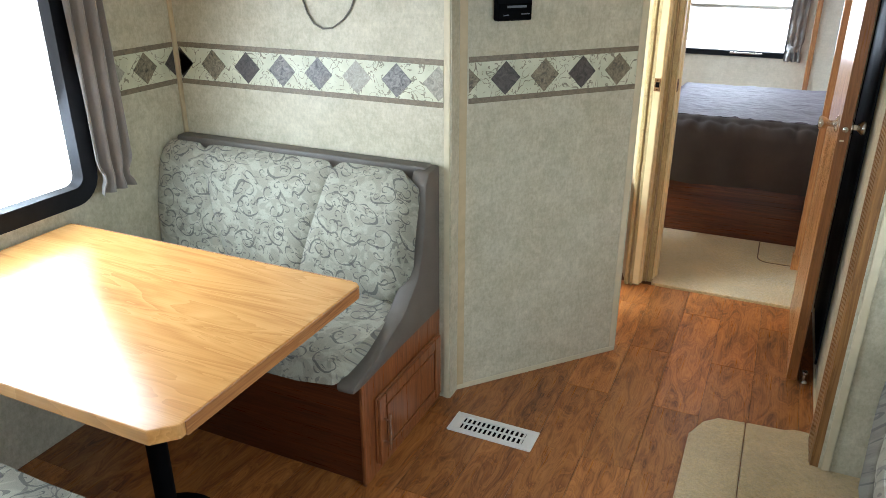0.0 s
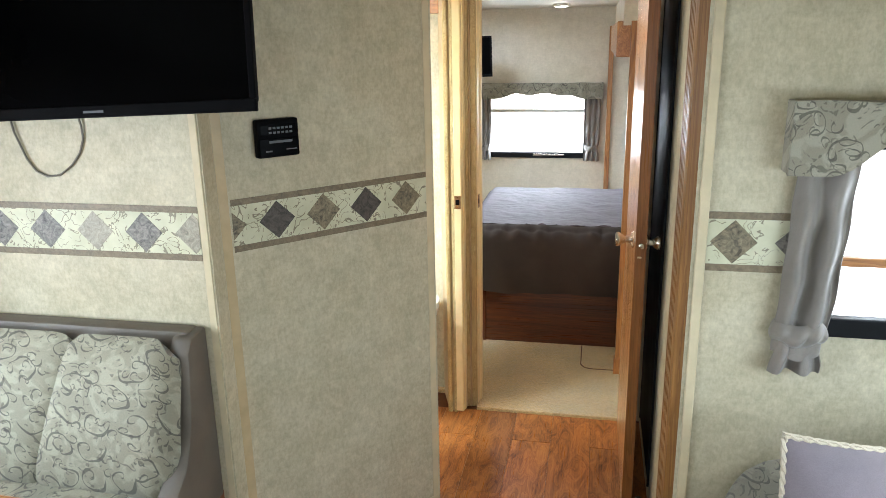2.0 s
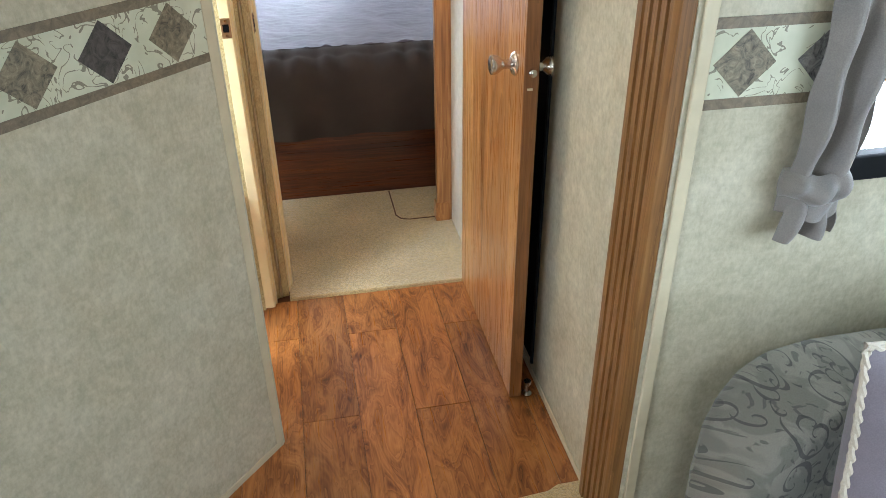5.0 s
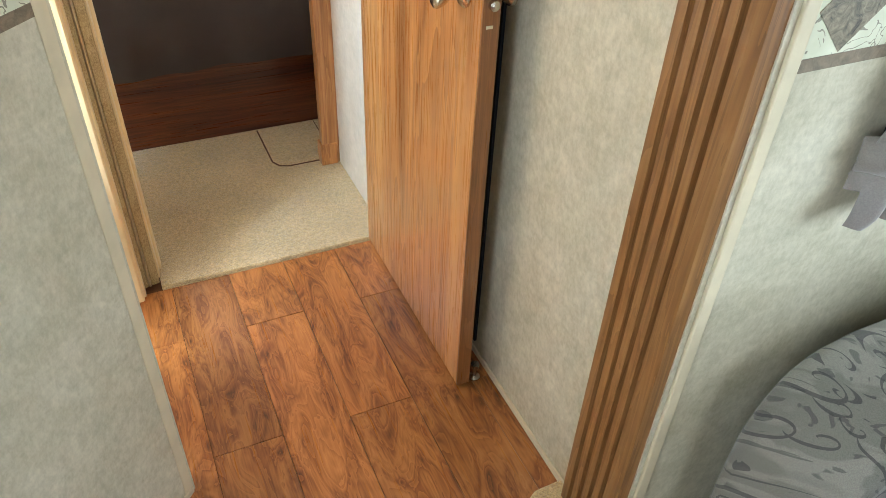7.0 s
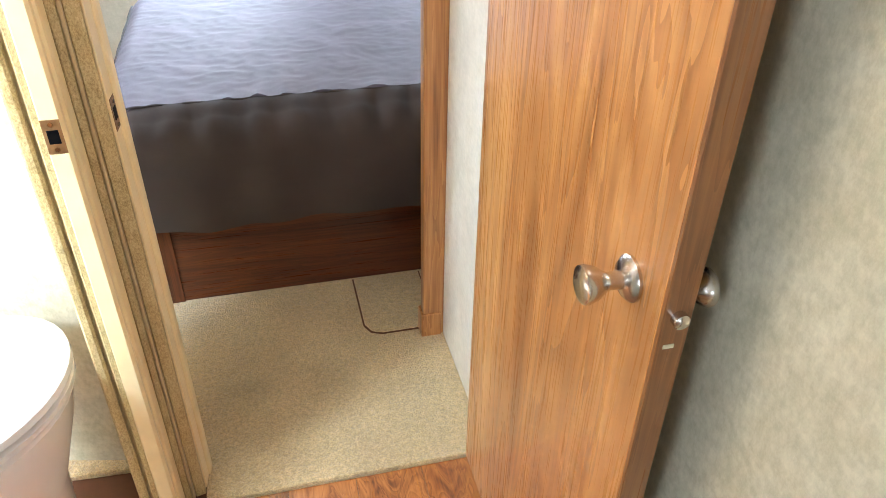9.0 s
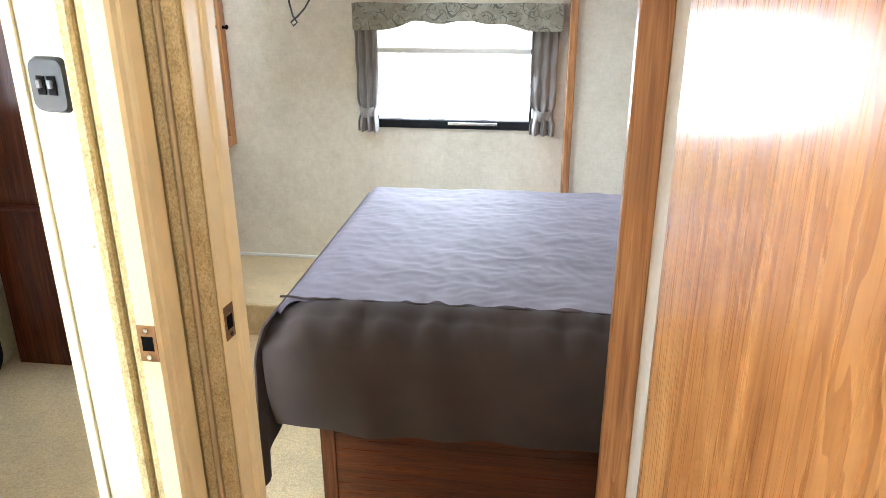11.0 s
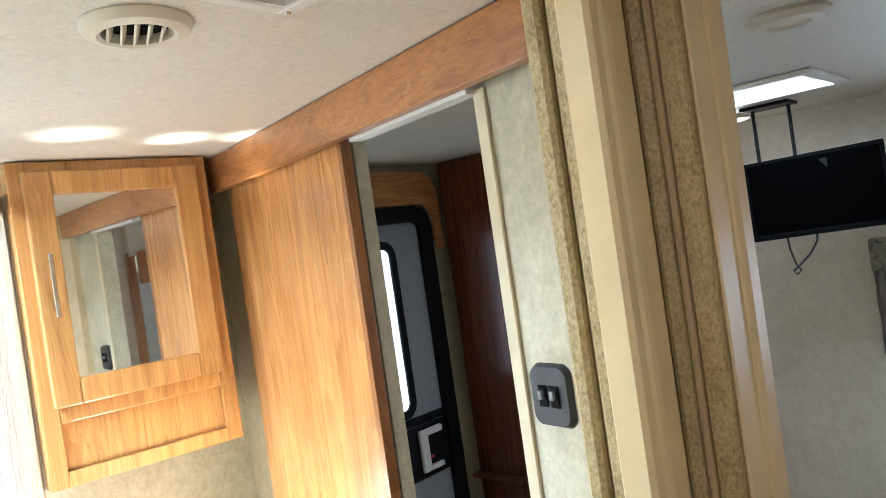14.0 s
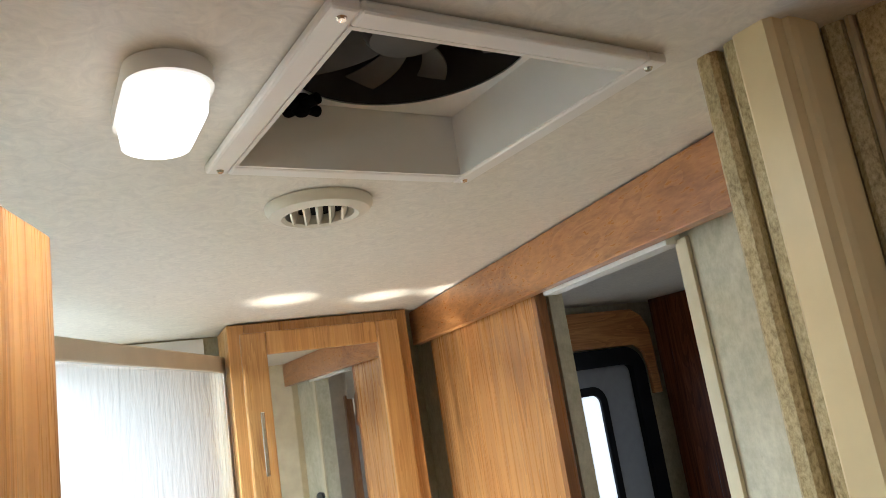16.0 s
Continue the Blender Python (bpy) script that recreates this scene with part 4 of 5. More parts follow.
def back_cushion(xa, xb, lean0, lean1):
    """One leaning back cushion; its side seams slant."""
    def f(u, v):
        z = 0.50 + 0.40 * v
        a, b = xa + lean0 * (1 - v), xb + lean1 * (1 - v)
        x = a + (b - a) * u
        p = (1 - (2 * u - 1) ** 12) * (1 - (2 * v - 1) ** 10)
        y = 1.93 + 0.075 * v - 0.04 * p - 0.012 * math.sin(math.pi * v) + 0.004 * noise.noise(Vector((x * 6, z * 6, 2)))
        return (x, y, z)
    return cloth(f, 26, 20, -0.05)


part("back_cushion", back_cushion(XS[0], XS[1] - 0.004, 0, 0.17), PAISLEY, bench, "paisley back cushion", True)
part("back_cushion", back_cushion(XS[1] + 0.004, XS[2] - 0.004, 0.17, -0.13), PAISLEY, bench, "paisley back cushion", True)
part("back_cushion", back_cushion(XS[2] + 0.004, XS[3], -0.13, 0), PAISLEY, bench, "paisley back cushion", True)
part("back_board", box(XL + 0.005, 2.015, 0.38, BX - 0.02, 2.083, 0.95, 0.014), TAUPE, bench, "taupe vinyl bench back", True)
side = [(2.083, 0.945), (2.0, 0.938), (1.975, 0.90), (1.965, 0.80), (1.945, 0.68), (1.90, 0.58), (1.80, 0.50), (1.62, 0.435), (1.46, 0.41), (1.455, 0.385), (1.52, 0.38), (1.72, 0.385), (1.88, 0.385), (2.0, 0.385), (2.083, 0.385)]
part("side_wrap", sweep(side, 0, BX - 0.062, BX + 0.002, 0.01), TAUPE, bench, "taupe vinyl side edging", True)

table = base("dinette_table", (-1.34, 1.08, 0), "maple laminate dinette table on a black pedestal", "table")
part("tabletop", prism([(-1.90, 0.70), (-0.80, 0.70), (-0.757, 0.745), (-0.757, 1.452), (-0.775, 1.468), (-1.90, 1.468)], 0.732, 0.768, 0.004), TABLE_X, table)
part("edge_band", joined(box(-0.757, 0.76, 0.733, -0.752, 1.44, 0.767, 0.001), box(-1.88, 1.468, 0.733, -0.79, 1.472, 0.767, 0.001)), OAK_Y, table, "oak edge band")
part("pedestal", cyl((-1.25, 1.1, 0.02), (-1.25, 1.1, 0.732), 0.03), BLACK, table, "black steel pedestal", True)
part("foot", lathe([(0.15, 0), (0.15, 0.008), (0.05, 0.03), (0.035, 0.05)], Matrix.Translation((-1.25, 1.1, 0.0))), BLACK, table, "black round foot", True)

# second bench, opposite
bench2 = base("dinette_bench", (-1.35, 0.35, 0), "dinette bench with paisley seat on a dark base", "bench")
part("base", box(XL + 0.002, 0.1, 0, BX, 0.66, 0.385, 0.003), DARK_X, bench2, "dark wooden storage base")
part("seat", cushion(XL + 0.01, 0.1, 0.387, BX, 0.72, 0.50, 0.012, 0.04), PAISLEY_FLAT, bench2, "paisley seat cushion", True)

# reading lamp by the dinette window
rl = base("reading_lamp", (XL, 1.83, 1.6), "small white bell-shaped wall reading lamp", "wall lamp")
part("stem", cyl((XL + 0.001, 1.80, 1.715), (-1.86, 1.80, 1.70), 0.006), NICKEL, rl, smooth=True)
part("shade", lathe([(0.012, 0.10), (0.016, 0.07), (0.024, 0.03), (0.040, 0.0), (0.036, 0.002)], Matrix.Translation((-1.86, 1.80, 1.60))), WHITE, rl, "white bell shade", True)

# overhead cabinet
oc = base("overhead_cabinet", (-1.72, 1.2, 1.735), "dark-glazed wooden overhead cabinet over the dinette window", "cabinet")
part("body", box(XL + 0.002, 0.2, 1.735, -1.58, 2.083, H - 0.002, 0.002), OAK_Y, oc)
part("rail", box(-1.58, 0.2, 1.735, -1.562, 2.083, 1.775, 0.003), OAK_Y, oc)
part("stile", box(-1.58, 2.02, 1.777, -1.562, 2.083, H - 0.002, 0.003), OAK_Z, oc)
part("glass", box(-1.578, 1.2, 1.79, -1.572, 2.015, H - 0.002), GLOSS, oc, "dark glazed door panel")

# tv on the partition
tv = base("television", (-1.0, 2.05, 1.53), "large black flat television tilted on a wall bracket", "television")


def tv_part(bm):
    return moved(bm, pose(-1.0, 2.005, 1.55, -7, -2.2, 0) )


part("screen", tv_part(box(-0.445, -0.004, 0.03, 0.445, 0.0, 0.53)), GLOSS, tv, "glossy black screen")
part("bezel", tv_part(joined(box(-0.46, -0.012, 0, 0.46, 0.002, 0.032, 0.003), box(-0.46, -0.012, 0.528, 0.46, 0.002, 0.545, 0.003),
                            box(-0.46, -0.012, 0.032, -0.442, 0.002, 0.528, 0.003), box(0.442, -0.012, 0.032, 0.46, 0.002, 0.528, 0.003))), BLACK, tv, "black bezel")
part("badge", tv_part(box(-0.03, -0.0135, 0.012, 0.03, -0.0125, 0.018)), GREYK, tv)
part("shell", tv_part(box(-0.45, 0.002, 0.02, 0.45, 0.035, 0.52, 0.01)), BLACK, tv)
part("bracket", box(-1.1, 2.066, 1.60, -0.9, 2.084, 1.72, 0.003), BLACKM, tv)
thing("tv_cable", tube([(-1.333, 2.076, 1.56), (-1.325, 2.078, 1.50), (-1.30, 2.080, 1.425), (-1.275, 2.08, 1.39), (-1.24, 2.08, 1.375), (-1.20, 2.08, 1.38), (-1.155, 2.08, 1.41), (-1.125, 2.08, 1.445), (-1.108, 2.08, 1.485), (-1.108, 2.079, 1.52), (-1.115, 2.076, 1.56)], 0.003), CABLEG, "thin grey cable looping under the television", "cable", smooth=True)

# monitor panel on the linen wall
LD = (Vector(LB) - Vector(LA)).normalized()
LN = Vector((LD.y, -LD.x))


def on_linen(bm):
    """Local x along the linen wall, -y out of it."""
    return moved(bm, Matrix.Translation((LA[0] - 0.022 * LD.x, LA[1] - 0.022 * LD.y, -0.010)) @ Matrix.Rotation(math.atan2(LD.y, LD.x), 4, "Z"))


mp = base("stereo_panel", (-0.58, 2.3, 1.42), "black wall stereo panel with two rows of keys", "control panel")
part("body", on_linen(box(0.148, -0.03, 1.42, 0.280, -0.0005, 1.53, 0.006)), BLACK, mp)
part("face", on_linen(box(0.152, -0.033, 1.424, 0.276, -0.0295, 1.476, 0.002)), GLOSS, mp)
part("slot", on_linen(box(0.158, -0.0315, 1.487, 0.270, -0.0295, 1.515, 0.001)), GLOSS, mp)
for r in range(2):
    for c in range(6):
        part("key", on_linen(box(0.184 + c * 0.013, -0.0335, 1.489 + r * 0.013, 0.192 + c * 0.013, -0.031, 1.495 + r * 0.013)), GREYK, mp)
part("script", on_linen(box(0.183, -0.0338, 1.462, 0.255, -0.0330, 1.469)), GREYK, mp)
part("script", on_linen(box(0.17, -0.0338, 1.437, 0.19, -0.0330, 1.441)), GREYK, mp)
part("script", on_linen(box(0.235, -0.0338, 1.44, 0.268, -0.0330, 1.443)), GREYK, mp)

# floor register
rg = base("floor_register", (-0.526, 1.958, 0), "cream metal floor heating register with slots", "floor vent")
part("frame", joined(box(-0.688, 1.898, 0, -0.367, 1.92, 0.008, 0.002), box(-0.688, 1.99, 0, -0.367, 2.012, 0.008, 0.002), box(-0.688, 1.92, 0, -0.648, 1.99, 0.008, 0.002), box(-0.407, 1.92, 0, -0.367, 1.99, 0.008, 0.002)), WHITE, rg)
# Black plate stands in for the shade below the slats; no duct is cut.
part("duct", box(-0.648, 1.92, -0.004, -0.407, 1.99, 0.001), BLACK, rg)
for i in range(13):
    part("slat", box(-0.648 + 0.0185 * i + 0.009, 1.92, 0.002, -0.648 + 0.0185 * i + 0.016, 1.99, 0.007), WHITE, rg)
part("mid_bar", box(-0.648, 1.952, 0.0025, -0.407, 1.958, 0.0075), WHITE, rg)

# ---- sofa in the slide-out ----
sofa = base("sofa", (1.05, 0.9, 0.02), "paisley sofa with a rounded arm against the slide-out wall", "sofa")


def arm():
    pts = [(0.655, 0.03), (0.645, 0.35), (0.65, 0.48), (0.67, 0.555), (0.705, 0.62), (0.76, 0.66), (0.85, 0.678), (1.0, 0.68), (1.42, 0.68), (1.42, 0.03)]
    return sweep(pts, 1, 1.90, 2.12, 0.045, 4)


part("arm", arm(), PAISLEY_ARM_SHADED, sofa, "rounded paisley arm", True)
part("seat", cushion(0.62, -0.5, 0.28, 1.3, 1.895, 0.46, 0.02, 0.05), PAISLEY_FLAT, sofa, "paisley seat cushion", True)
part("frame", box(0.66, -0.5, 0.03, 1.42, 1.895, 0.275, 0.01), PAISLEY, sofa, "upholstered sofa base")
part("backrest", cushion(1.22, -0.5, 0.44, 1.45, 1.895, 0.92, 0.02, 0.05), PAISLEY, sofa, "paisley backrest", True)


def pillow_mesh():
    def f(u, v, s):
        a, b = 2 * u - 1, 2 * v - 1
        t = (max(0, 1 - abs(a) ** 2.6) * max(0, 1 - abs(b) ** 2.6)) ** 0.55
        pinch = 1 - 0.07 * (1 - abs(a) ** 2) * abs(b) ** 2
        return (0.23 * a * (1 - 0.06 * (1 - b * b)), s * 0.085 * t, 0.21 * b * pinch)
    bm = bmesh.new()
    n = 22
    for s in (-1, 1):
        g = [[bm.verts.new(f(i / n, j / n, s)) for j in range(n + 1)] for i in range(n + 1)]
        for i in range(n):
            for j in range(n):
                bm.faces.new((g[i][j], g[i + 1][j], g[i + 1][j + 1], g[i][j + 1]))
    bmesh.ops.remove_doubles(bm, verts=bm.verts[:], dist=0.0005)
    bmesh.ops.recalc_face_normals(bm, faces=bm.faces[:])
    return bm, [f(i / 40, 0, 1) for i in range(40)] + [f(1, i / 40, 1) for i in range(40)] + [f(1 - i / 40, 1, 1) for i in range(40)] + [f(0, 1 - i / 40, 1) for i in range(41)]


pm = pose(0.940, 1.845, 0.640, -12, 6, 10)
pil = base("throw_pillow", (1.0, 1.86, 0.46), "mauve satin throw pillow with twisted cord piping", "pillow")
pb, loop = pillow_mesh()
part("cover", moved(pb, pm), PILLOW, pil, smooth=True)
rope = []
for k in range(2):
    pts = []
    for i, p in enumerate(loop):
        a = i * 1.35 + k * math.pi
        q = pm @ Vector(p)
        pts.append(q + Vector((0.0035 * math.cos(a), 0.0035 * math.sin(a), 0.0035 * math.sin(a))))
    rope.append(tube(pts, 0.005, 6))
part("piping", joined(*rope), CORD, pil, "cream twisted cord", True)

# ---- hall door ----
door = base("door_hall", (0.457, 3.1, 0.012), "open honey oak door with satin nickel knobs", "door", kind="structure")
part("leaf", box(0.438, 2.769, 0.014, 0.474, 3.455, 1.87, 0.002), DOOR_Z, door, "honey oak veneer door leaf")
part("edge", box(0.4375, 2.762, 0.013, 0.4745, 2.7685, 1.871, 0.001), EDGE_Z, door, "brown edge strip")


def knob(side):
    prof = [(0.030, 0.0), (0.030, 0.004), (0.024, 0.010), (0.012, 0.014), (0.011, 0.030), (0.014, 0.036), (0.021, 0.046), (0.025, 0.058), (0.024, 0.064), (0.017, 0.067)]
    x = 0.438 if side < 0 else 0.4745
    k = 0.72 if side > 0 else 1.0
    y = 2.806 if side > 0 else 2.842
    return lathe([(r, h * k) for r, h in prof], Matrix.Translation((x, y, 1.045)) @ Matrix.Rotation(radians(90 * side), 4, "Y"))


part("knob", knob(-1), NICKEL, door, "satin nickel knob", True)
part("knob", knob(1), NICKEL, door, "satin nickel knob", True)
part("latch_bolt", lathe([(0.010, 0), (0.010, 0.010), (0.006, 0.013)], Matrix.Translation((0.457, 2.762, 1.045)) @ Matrix.Rotation(radians(90), 4, "X"), 16), NICKEL, door, "nickel latch bolt", True)
part("chip", box(0.446, 2.7612, 1.0, 0.46, 2.7619, 1.006), BATTEN, door, "pale chip in the edge")
for z in (0.25, 0.95, 1.65):
    part("hinge", cyl((0.478, 3.452, z - 0.04), (0.478, 3.452, z + 0.04), 0.006), NICKEL, door, "nickel hinge", True)
thing("door_stop", joined(lathe([(0.016, 0), (0.016, 0.004), (0.006, 0.01), (0.006, 0.035), (0.012, 0.042), (0.012, 0.052)], Matrix.Translation((0.50, 2.782, 0.0)), 18)), NICKEL, "small chrome floor door stop", "door stop", smooth=True)
# Black sheet put in for the deep shade behind the open door.
bp = base("door_gap_shade", (XR, 3.14, 0.05), "black sheet for the shade between open door and hall wall", "wall panel")
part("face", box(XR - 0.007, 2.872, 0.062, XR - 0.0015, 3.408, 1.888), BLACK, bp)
part("edging", joined(box(XR - 0.010, 2.86, 0.05, XR - 0.0015, 2.872, 1.9, 0.002), box(XR - 0.010, 3.408, 0.05, XR - 0.0015, 3.42, 1.9, 0.002)), BLACKM, bp, "black edging of the shade sheet")

# ---- bedroom ----
bed = base("bed", (0.5, 4.8, 0.0), "queen bed with a taupe bedspread on a cherry base", "bed")
part("base", box(-0.33, 4.292, 0.0135, 1.60, 5.60, 0.36, 0.003), DARK_X, bed, "cherry laminate bed base")
part("corner_post", box(-0.345, 4.285, 0.0135, -0.30, 4.33, 0.36, 0.003), DARK_Z, bed)
part("mattress", box(-0.36, 4.215, 0.362, 1.62, 5.30, 0.70, 0.05, 3), WHITE, bed, "mattress under the bedspread")


SEAM_Y = 4.215


def crinkle(x, y):
    """Fine creases of the quilted cloth, strongest along the seam."""
    n = Vector((x * 4, y * 4, 0))
    z = 0.007 * noise.noise(n * 0.7) + 0.004 * noise.noise(n * 2.3)
    z += 0.0018 * (1 - abs(noise.noise(Vector((x * 9 + y * 4, y * 13 - x * 3, 1.0)) + n * 0.3))) ** 3
    z += 0.003 * (1 - abs(noise.noise(Vector((x * 17 - y * 6, y * 22 + x * 5, 4.0))))) ** 4
    return z


def spread_top(u, v):
    x = -0.415 + 2.02 * u
    y = SEAM_Y + 1.105 * v
    z = 0.742 + crinkle(x, y)
    k = math.exp(-v * 14)
    z += 0.0035 * k * math.sin(58 * x + 5 * noise.noise(Vector((x * 3, 0, 0)))) + 0.005 * k * noise.noise(Vector((x * 21, y * 9, 7)))
    for q in (min(u, 1 - u) * 2.02, (1 - v) * 1.105):
        if q < 0.06:
            z -= 0.05 * (1 - q / 0.06) ** 2
    return (x, y + 0.006 * k * noise.noise(Vector((x * 8, 2, 0))), z)


part("bedspread", cloth(spread_top, 200, 120, 0.012), SPREAD, bed, "mauve-grey quilted bedspread top", True)


def drop_side(u, v):
    """From the seam over the rounded edge of the mattress and down, gathered below the seam."""
    x = -0.43 + 2.05 * u
    s = v * 0.46
    if s < 0.055:
        y, z = SEAM_Y - 0.004 - s, 0.738 - 0.02 * (s / 0.055) ** 2
    elif s < 0.15:
        a = (s - 0.055) / 0.095 * math.pi / 2
        y, z = SEAM_Y - 0.059 - 0.062 * math.sin(a), 0.718 - 0.062 * (1 - math.cos(a))
    else:
        d = (s - 0.15) / 0.31
        y, z = SEAM_Y - 0.121 + 0.075 * d * d, 0.656 - 0.292 * d
    g = math.exp(-((s - 0.07) / 0.055) ** 2)
    pleat = math.sin(52 * x + 3 * noise.noise(Vector((x * 5, 1, 0)))) + 0.7 * noise.noise(Vector((x * 30, s * 6, 3)))
    z += 0.008 * g * pleat
    y -= 0.008 * g * pleat
    hang = max(0.0, (s - 0.12) / 0.34)
    y -= 0.009 * hang ** 0.6 * (math.sin(23 * x + 1.5 * math.sin(5 * x)) + 0.6 * noise.noise(Vector((x * 11, s * 3, 5))))
    w = math.exp(-(u * 2.05 / 0.09) ** 2)
    return (x, y + 0.05 * w * (1 - 0.5 * v), z - 0.055 * w * (1 - v) + 0.005 * math.sin(9 * x) * hang)


def drop_foot(u, v):
    y = 4.115 + 1.20 * u
    z = 0.700 - 0.36 * v - 0.15 * v * math.exp(-(u / 0.10) ** 2)
    k = v ** 0.6
    f = math.sin(30 * y) + 0.5 * math.sin(63 * y + 1)
    x = -0.412 - 0.030 * math.sin(min(1, v * 4) * math.pi / 2) - 0.014 * k * f - 0.05 * v * math.exp(-(u / 0.12) ** 2) + 0.02 * v
    return (x, y, z)


part("drop", cloth(drop_side, 260, 44, 0.006), SPREAD_DARK, bed, "taupe gathered side drop of the bedspread, darkened for shade", True)
part("drop", cloth(drop_foot, 90, 26, -0.006), SPREAD_DARK, bed, "taupe foot drop of the bedspread, darkened for shade", True)
part("seam", tube([(-0.40 + 0.01 * i, SEAM_Y - 0.003 + 0.004 * noise.noise(Vector((i * 0.31, 2, 0))), 0.742 + 0.004 * noise.noise(Vector((i * 0.23, 0, 0)))) for i in range(200)], 0.0035, 6), SPREAD_DARK, bed, "stitched piping of the seam", True)

btv = base("television", (-0.62, 5.4, 1.5), "small black flat television hung from the ceiling", "television")
part("screen", moved(box(-0.205, -0.003, 0.018, 0.205, 0.0, 0.262), pose(-0.64, 5.46, 1.470, -6, -1.5, 8)), GLOSS, btv, "glossy black screen")
part("bezel", moved(joined(box(-0.217, -0.01, 0, 0.217, 0.003, 0.018, 0.002), box(-0.217, -0.01, 0.262, 0.217, 0.003, 0.275, 0.002), box(-0.217, -0.01, 0.018, -0.204, 0.003, 0.262, 0.002), box(0.204, -0.01, 0.018, 0.217, 0.003, 0.262, 0.002), box(-0.21, 0.003, 0.01, 0.21, 0.03, 0.265, 0.006)), pose(-0.64, 5.46, 1.470, -6, -1.5, 8)), BLACK, btv, "black bezel and shell")
part("bracket", joined(box(-0.845, 5.44, H - 0.012, -0.685, 5.56, H - 0.001, 0.002), cyl((-0.82, 5.50, 1.72), (-0.82, 5.50, H - 0.01), 0.006), cyl((-0.70, 5.50, 1.72), (-0.70, 5.50, H - 0.01), 0.006), box(-0.83, 5.485, 1.60, -0.60, 5.515, 1.72, 0.003)), BLACKM, btv, "black ceiling bracket")
part("cord", tube([(-0.76, 5.49, 1.485), (-0.755, 5.49, 1.425), (-0.74, 5.48, 1.375), (-0.725, 5.48, 1.35), (-0.74, 5.48, 1.337), (-0.75, 5.48, 1.35), (-0.72, 5.48, 1.375), (-0.69, 5.485, 1.405), (-0.665, 5.49, 1.445), (-0.66, 5.49, 1.485)], 0.004), CABLE, btv, "knotted black power cord", True)
part("cord", tube([(-0.835, 5.48, 1.70), (-0.865, 5.47, 1.67), (-0.88, 5.47, 1.61), (-0.875, 5.47, 1.55), (-0.85, 5.48, 1.52), (-0.82, 5.48, 1.485)], 0.003), CABLE, btv, "looping black cable", True)

# corner wall cabinet with a mirrored door
cc = base("wall_cabinet", (-1.5, 5.4, 0.86), "oak wall cabinet with a framed mirror door", "cabinet")
part("body", box(XL + 0.002, 5.1, 0.75, -1.23, 5.898, H - 0.002, 0.003), OAK_Z, cc)
cd = part("door", joined(box(-1.23, 5.1, 0.75, -1.21, 5.15, 1.92, 0.003), box(-1.23, 5.84, 0.75, -1.21, 5.895, 1.92, 0.003), box(-1.23, 5.15, 0.75, -1.21, 5.84, 0.80, 0.003), box(-1.23, 5.15, 1.87, -1.21, 5.84, 1.92, 0.003)), OAK_Z, cc, "oak door frame")
part("mirror", box(-1.228, 5.15, 0.80, -1.22, 5.84, 1.87), MIRROR, cd)
part("knob", lathe([(0.008, 0), (0.006, 0.01), (0.012, 0.02), (0.008, 0.025)], Matrix.Translation((-1.21, 5.865, 1.30)) @ Matrix.Rotation(radians(90), 4, "Y"), 14), BLACK, cd, "black knob", True)

# rear entry door in the left wall
ed = base("door_entry", (XL, 4.546, 0.0), "grey entry door with a tall rounded window in a black frame", "door", kind="structure")
part("leaf", box(XL + 0.001, 4.226, 0.06, XL + 0.02, 4.846, 1.735, 0.004), DOORGREY, ed, "grey door skin")
part("frame", ring_x(4.176, 4.901, 0.01, 1.775, 0.09, 0.06, XL + 0.001, XL + 0.045), BLACKM, ed, "black rounded door frame", True)
part("window_frame", ring_x(4.290, 4.698, 1.0, 1.655, 0.06, 0.03, XL + 0.02, XL + 0.034), BLACKM, ed, "black rounded window frame", True)
# Pane emits by itself in place of the daylight behind it.
part("pane", box(XL + 0.021, 4.316, 1.025, XL + 0.025, 4.672, 1.63), OUTSIDE, ed, "window pane glowing for the daylight outside")
part("mid_rail", box(XL + 0.02, 4.246, 0.965, XL + 0.032, 4.846, 0.995, 0.004), BLACKM, ed)
lk = part("lock_box", box(XL + 0.02, 4.596, 0.765, XL + 0.034, 4.836, 0.96, 0.008), BLACKM, ed, "black lock housing")
part("lock_plate", joined(box(XL + 0.034, 4.676, 0.79, XL + 0.05, 4.716, 0.945, 0.004), box(XL + 0.034, 4.716, 0.92, XL + 0.05, 4.796, 0.945, 0.004), box(XL + 0.034, 4.716, 0.79, XL + 0.05, 4.786, 0.81, 0.004)), WHITE, lk, "white lock plate")
part("lock_tag", box(XL + 0.034, 4.716, 0.83, XL + 0.038, 4.746, 0.842), plain("red_tag", (0.5, 0.03, 0.02), 0.4), lk, "small red tag")
arch = [(4.146, 1.70), (4.146, 1.86), (4.186, 1.905), (4.866, 1.905), (4.911, 1.88), (4.941, 1.83), (4.946, 1.60), (4.904, 1.60), (4.904, 1.70), (4.891, 1.75), (4.856, 1.778), (4.246, 1.782), (4.196, 1.77), (4.166, 1.70)]
part("arch_trim", sweep(arch, 0, XL + 0.0465, XL + 0.062, 0.003), OAK_Y, ed, "rounded oak trim over the door")

wd = base("wardrobe", (-1.65, 5.0, 0.0), "dark cherry wardrobe with a plain side panel", "wardrobe")
part("side_panel", box(XL + 0.064, 4.961, 0.0135, -1.42, 4.979, H - 0.002, 0.002), DARK_Z, wd)
part("body", box(XL + 0.064, 4.981, 0.0135, -1.44, 5.098, H - 0.002, 0.002), DARK_Z, wd)
part("joint_strip", box(XL + 0.064, 4.958, 0.70, -1.42, 4.9145, 0.712), DARK_X, wd)

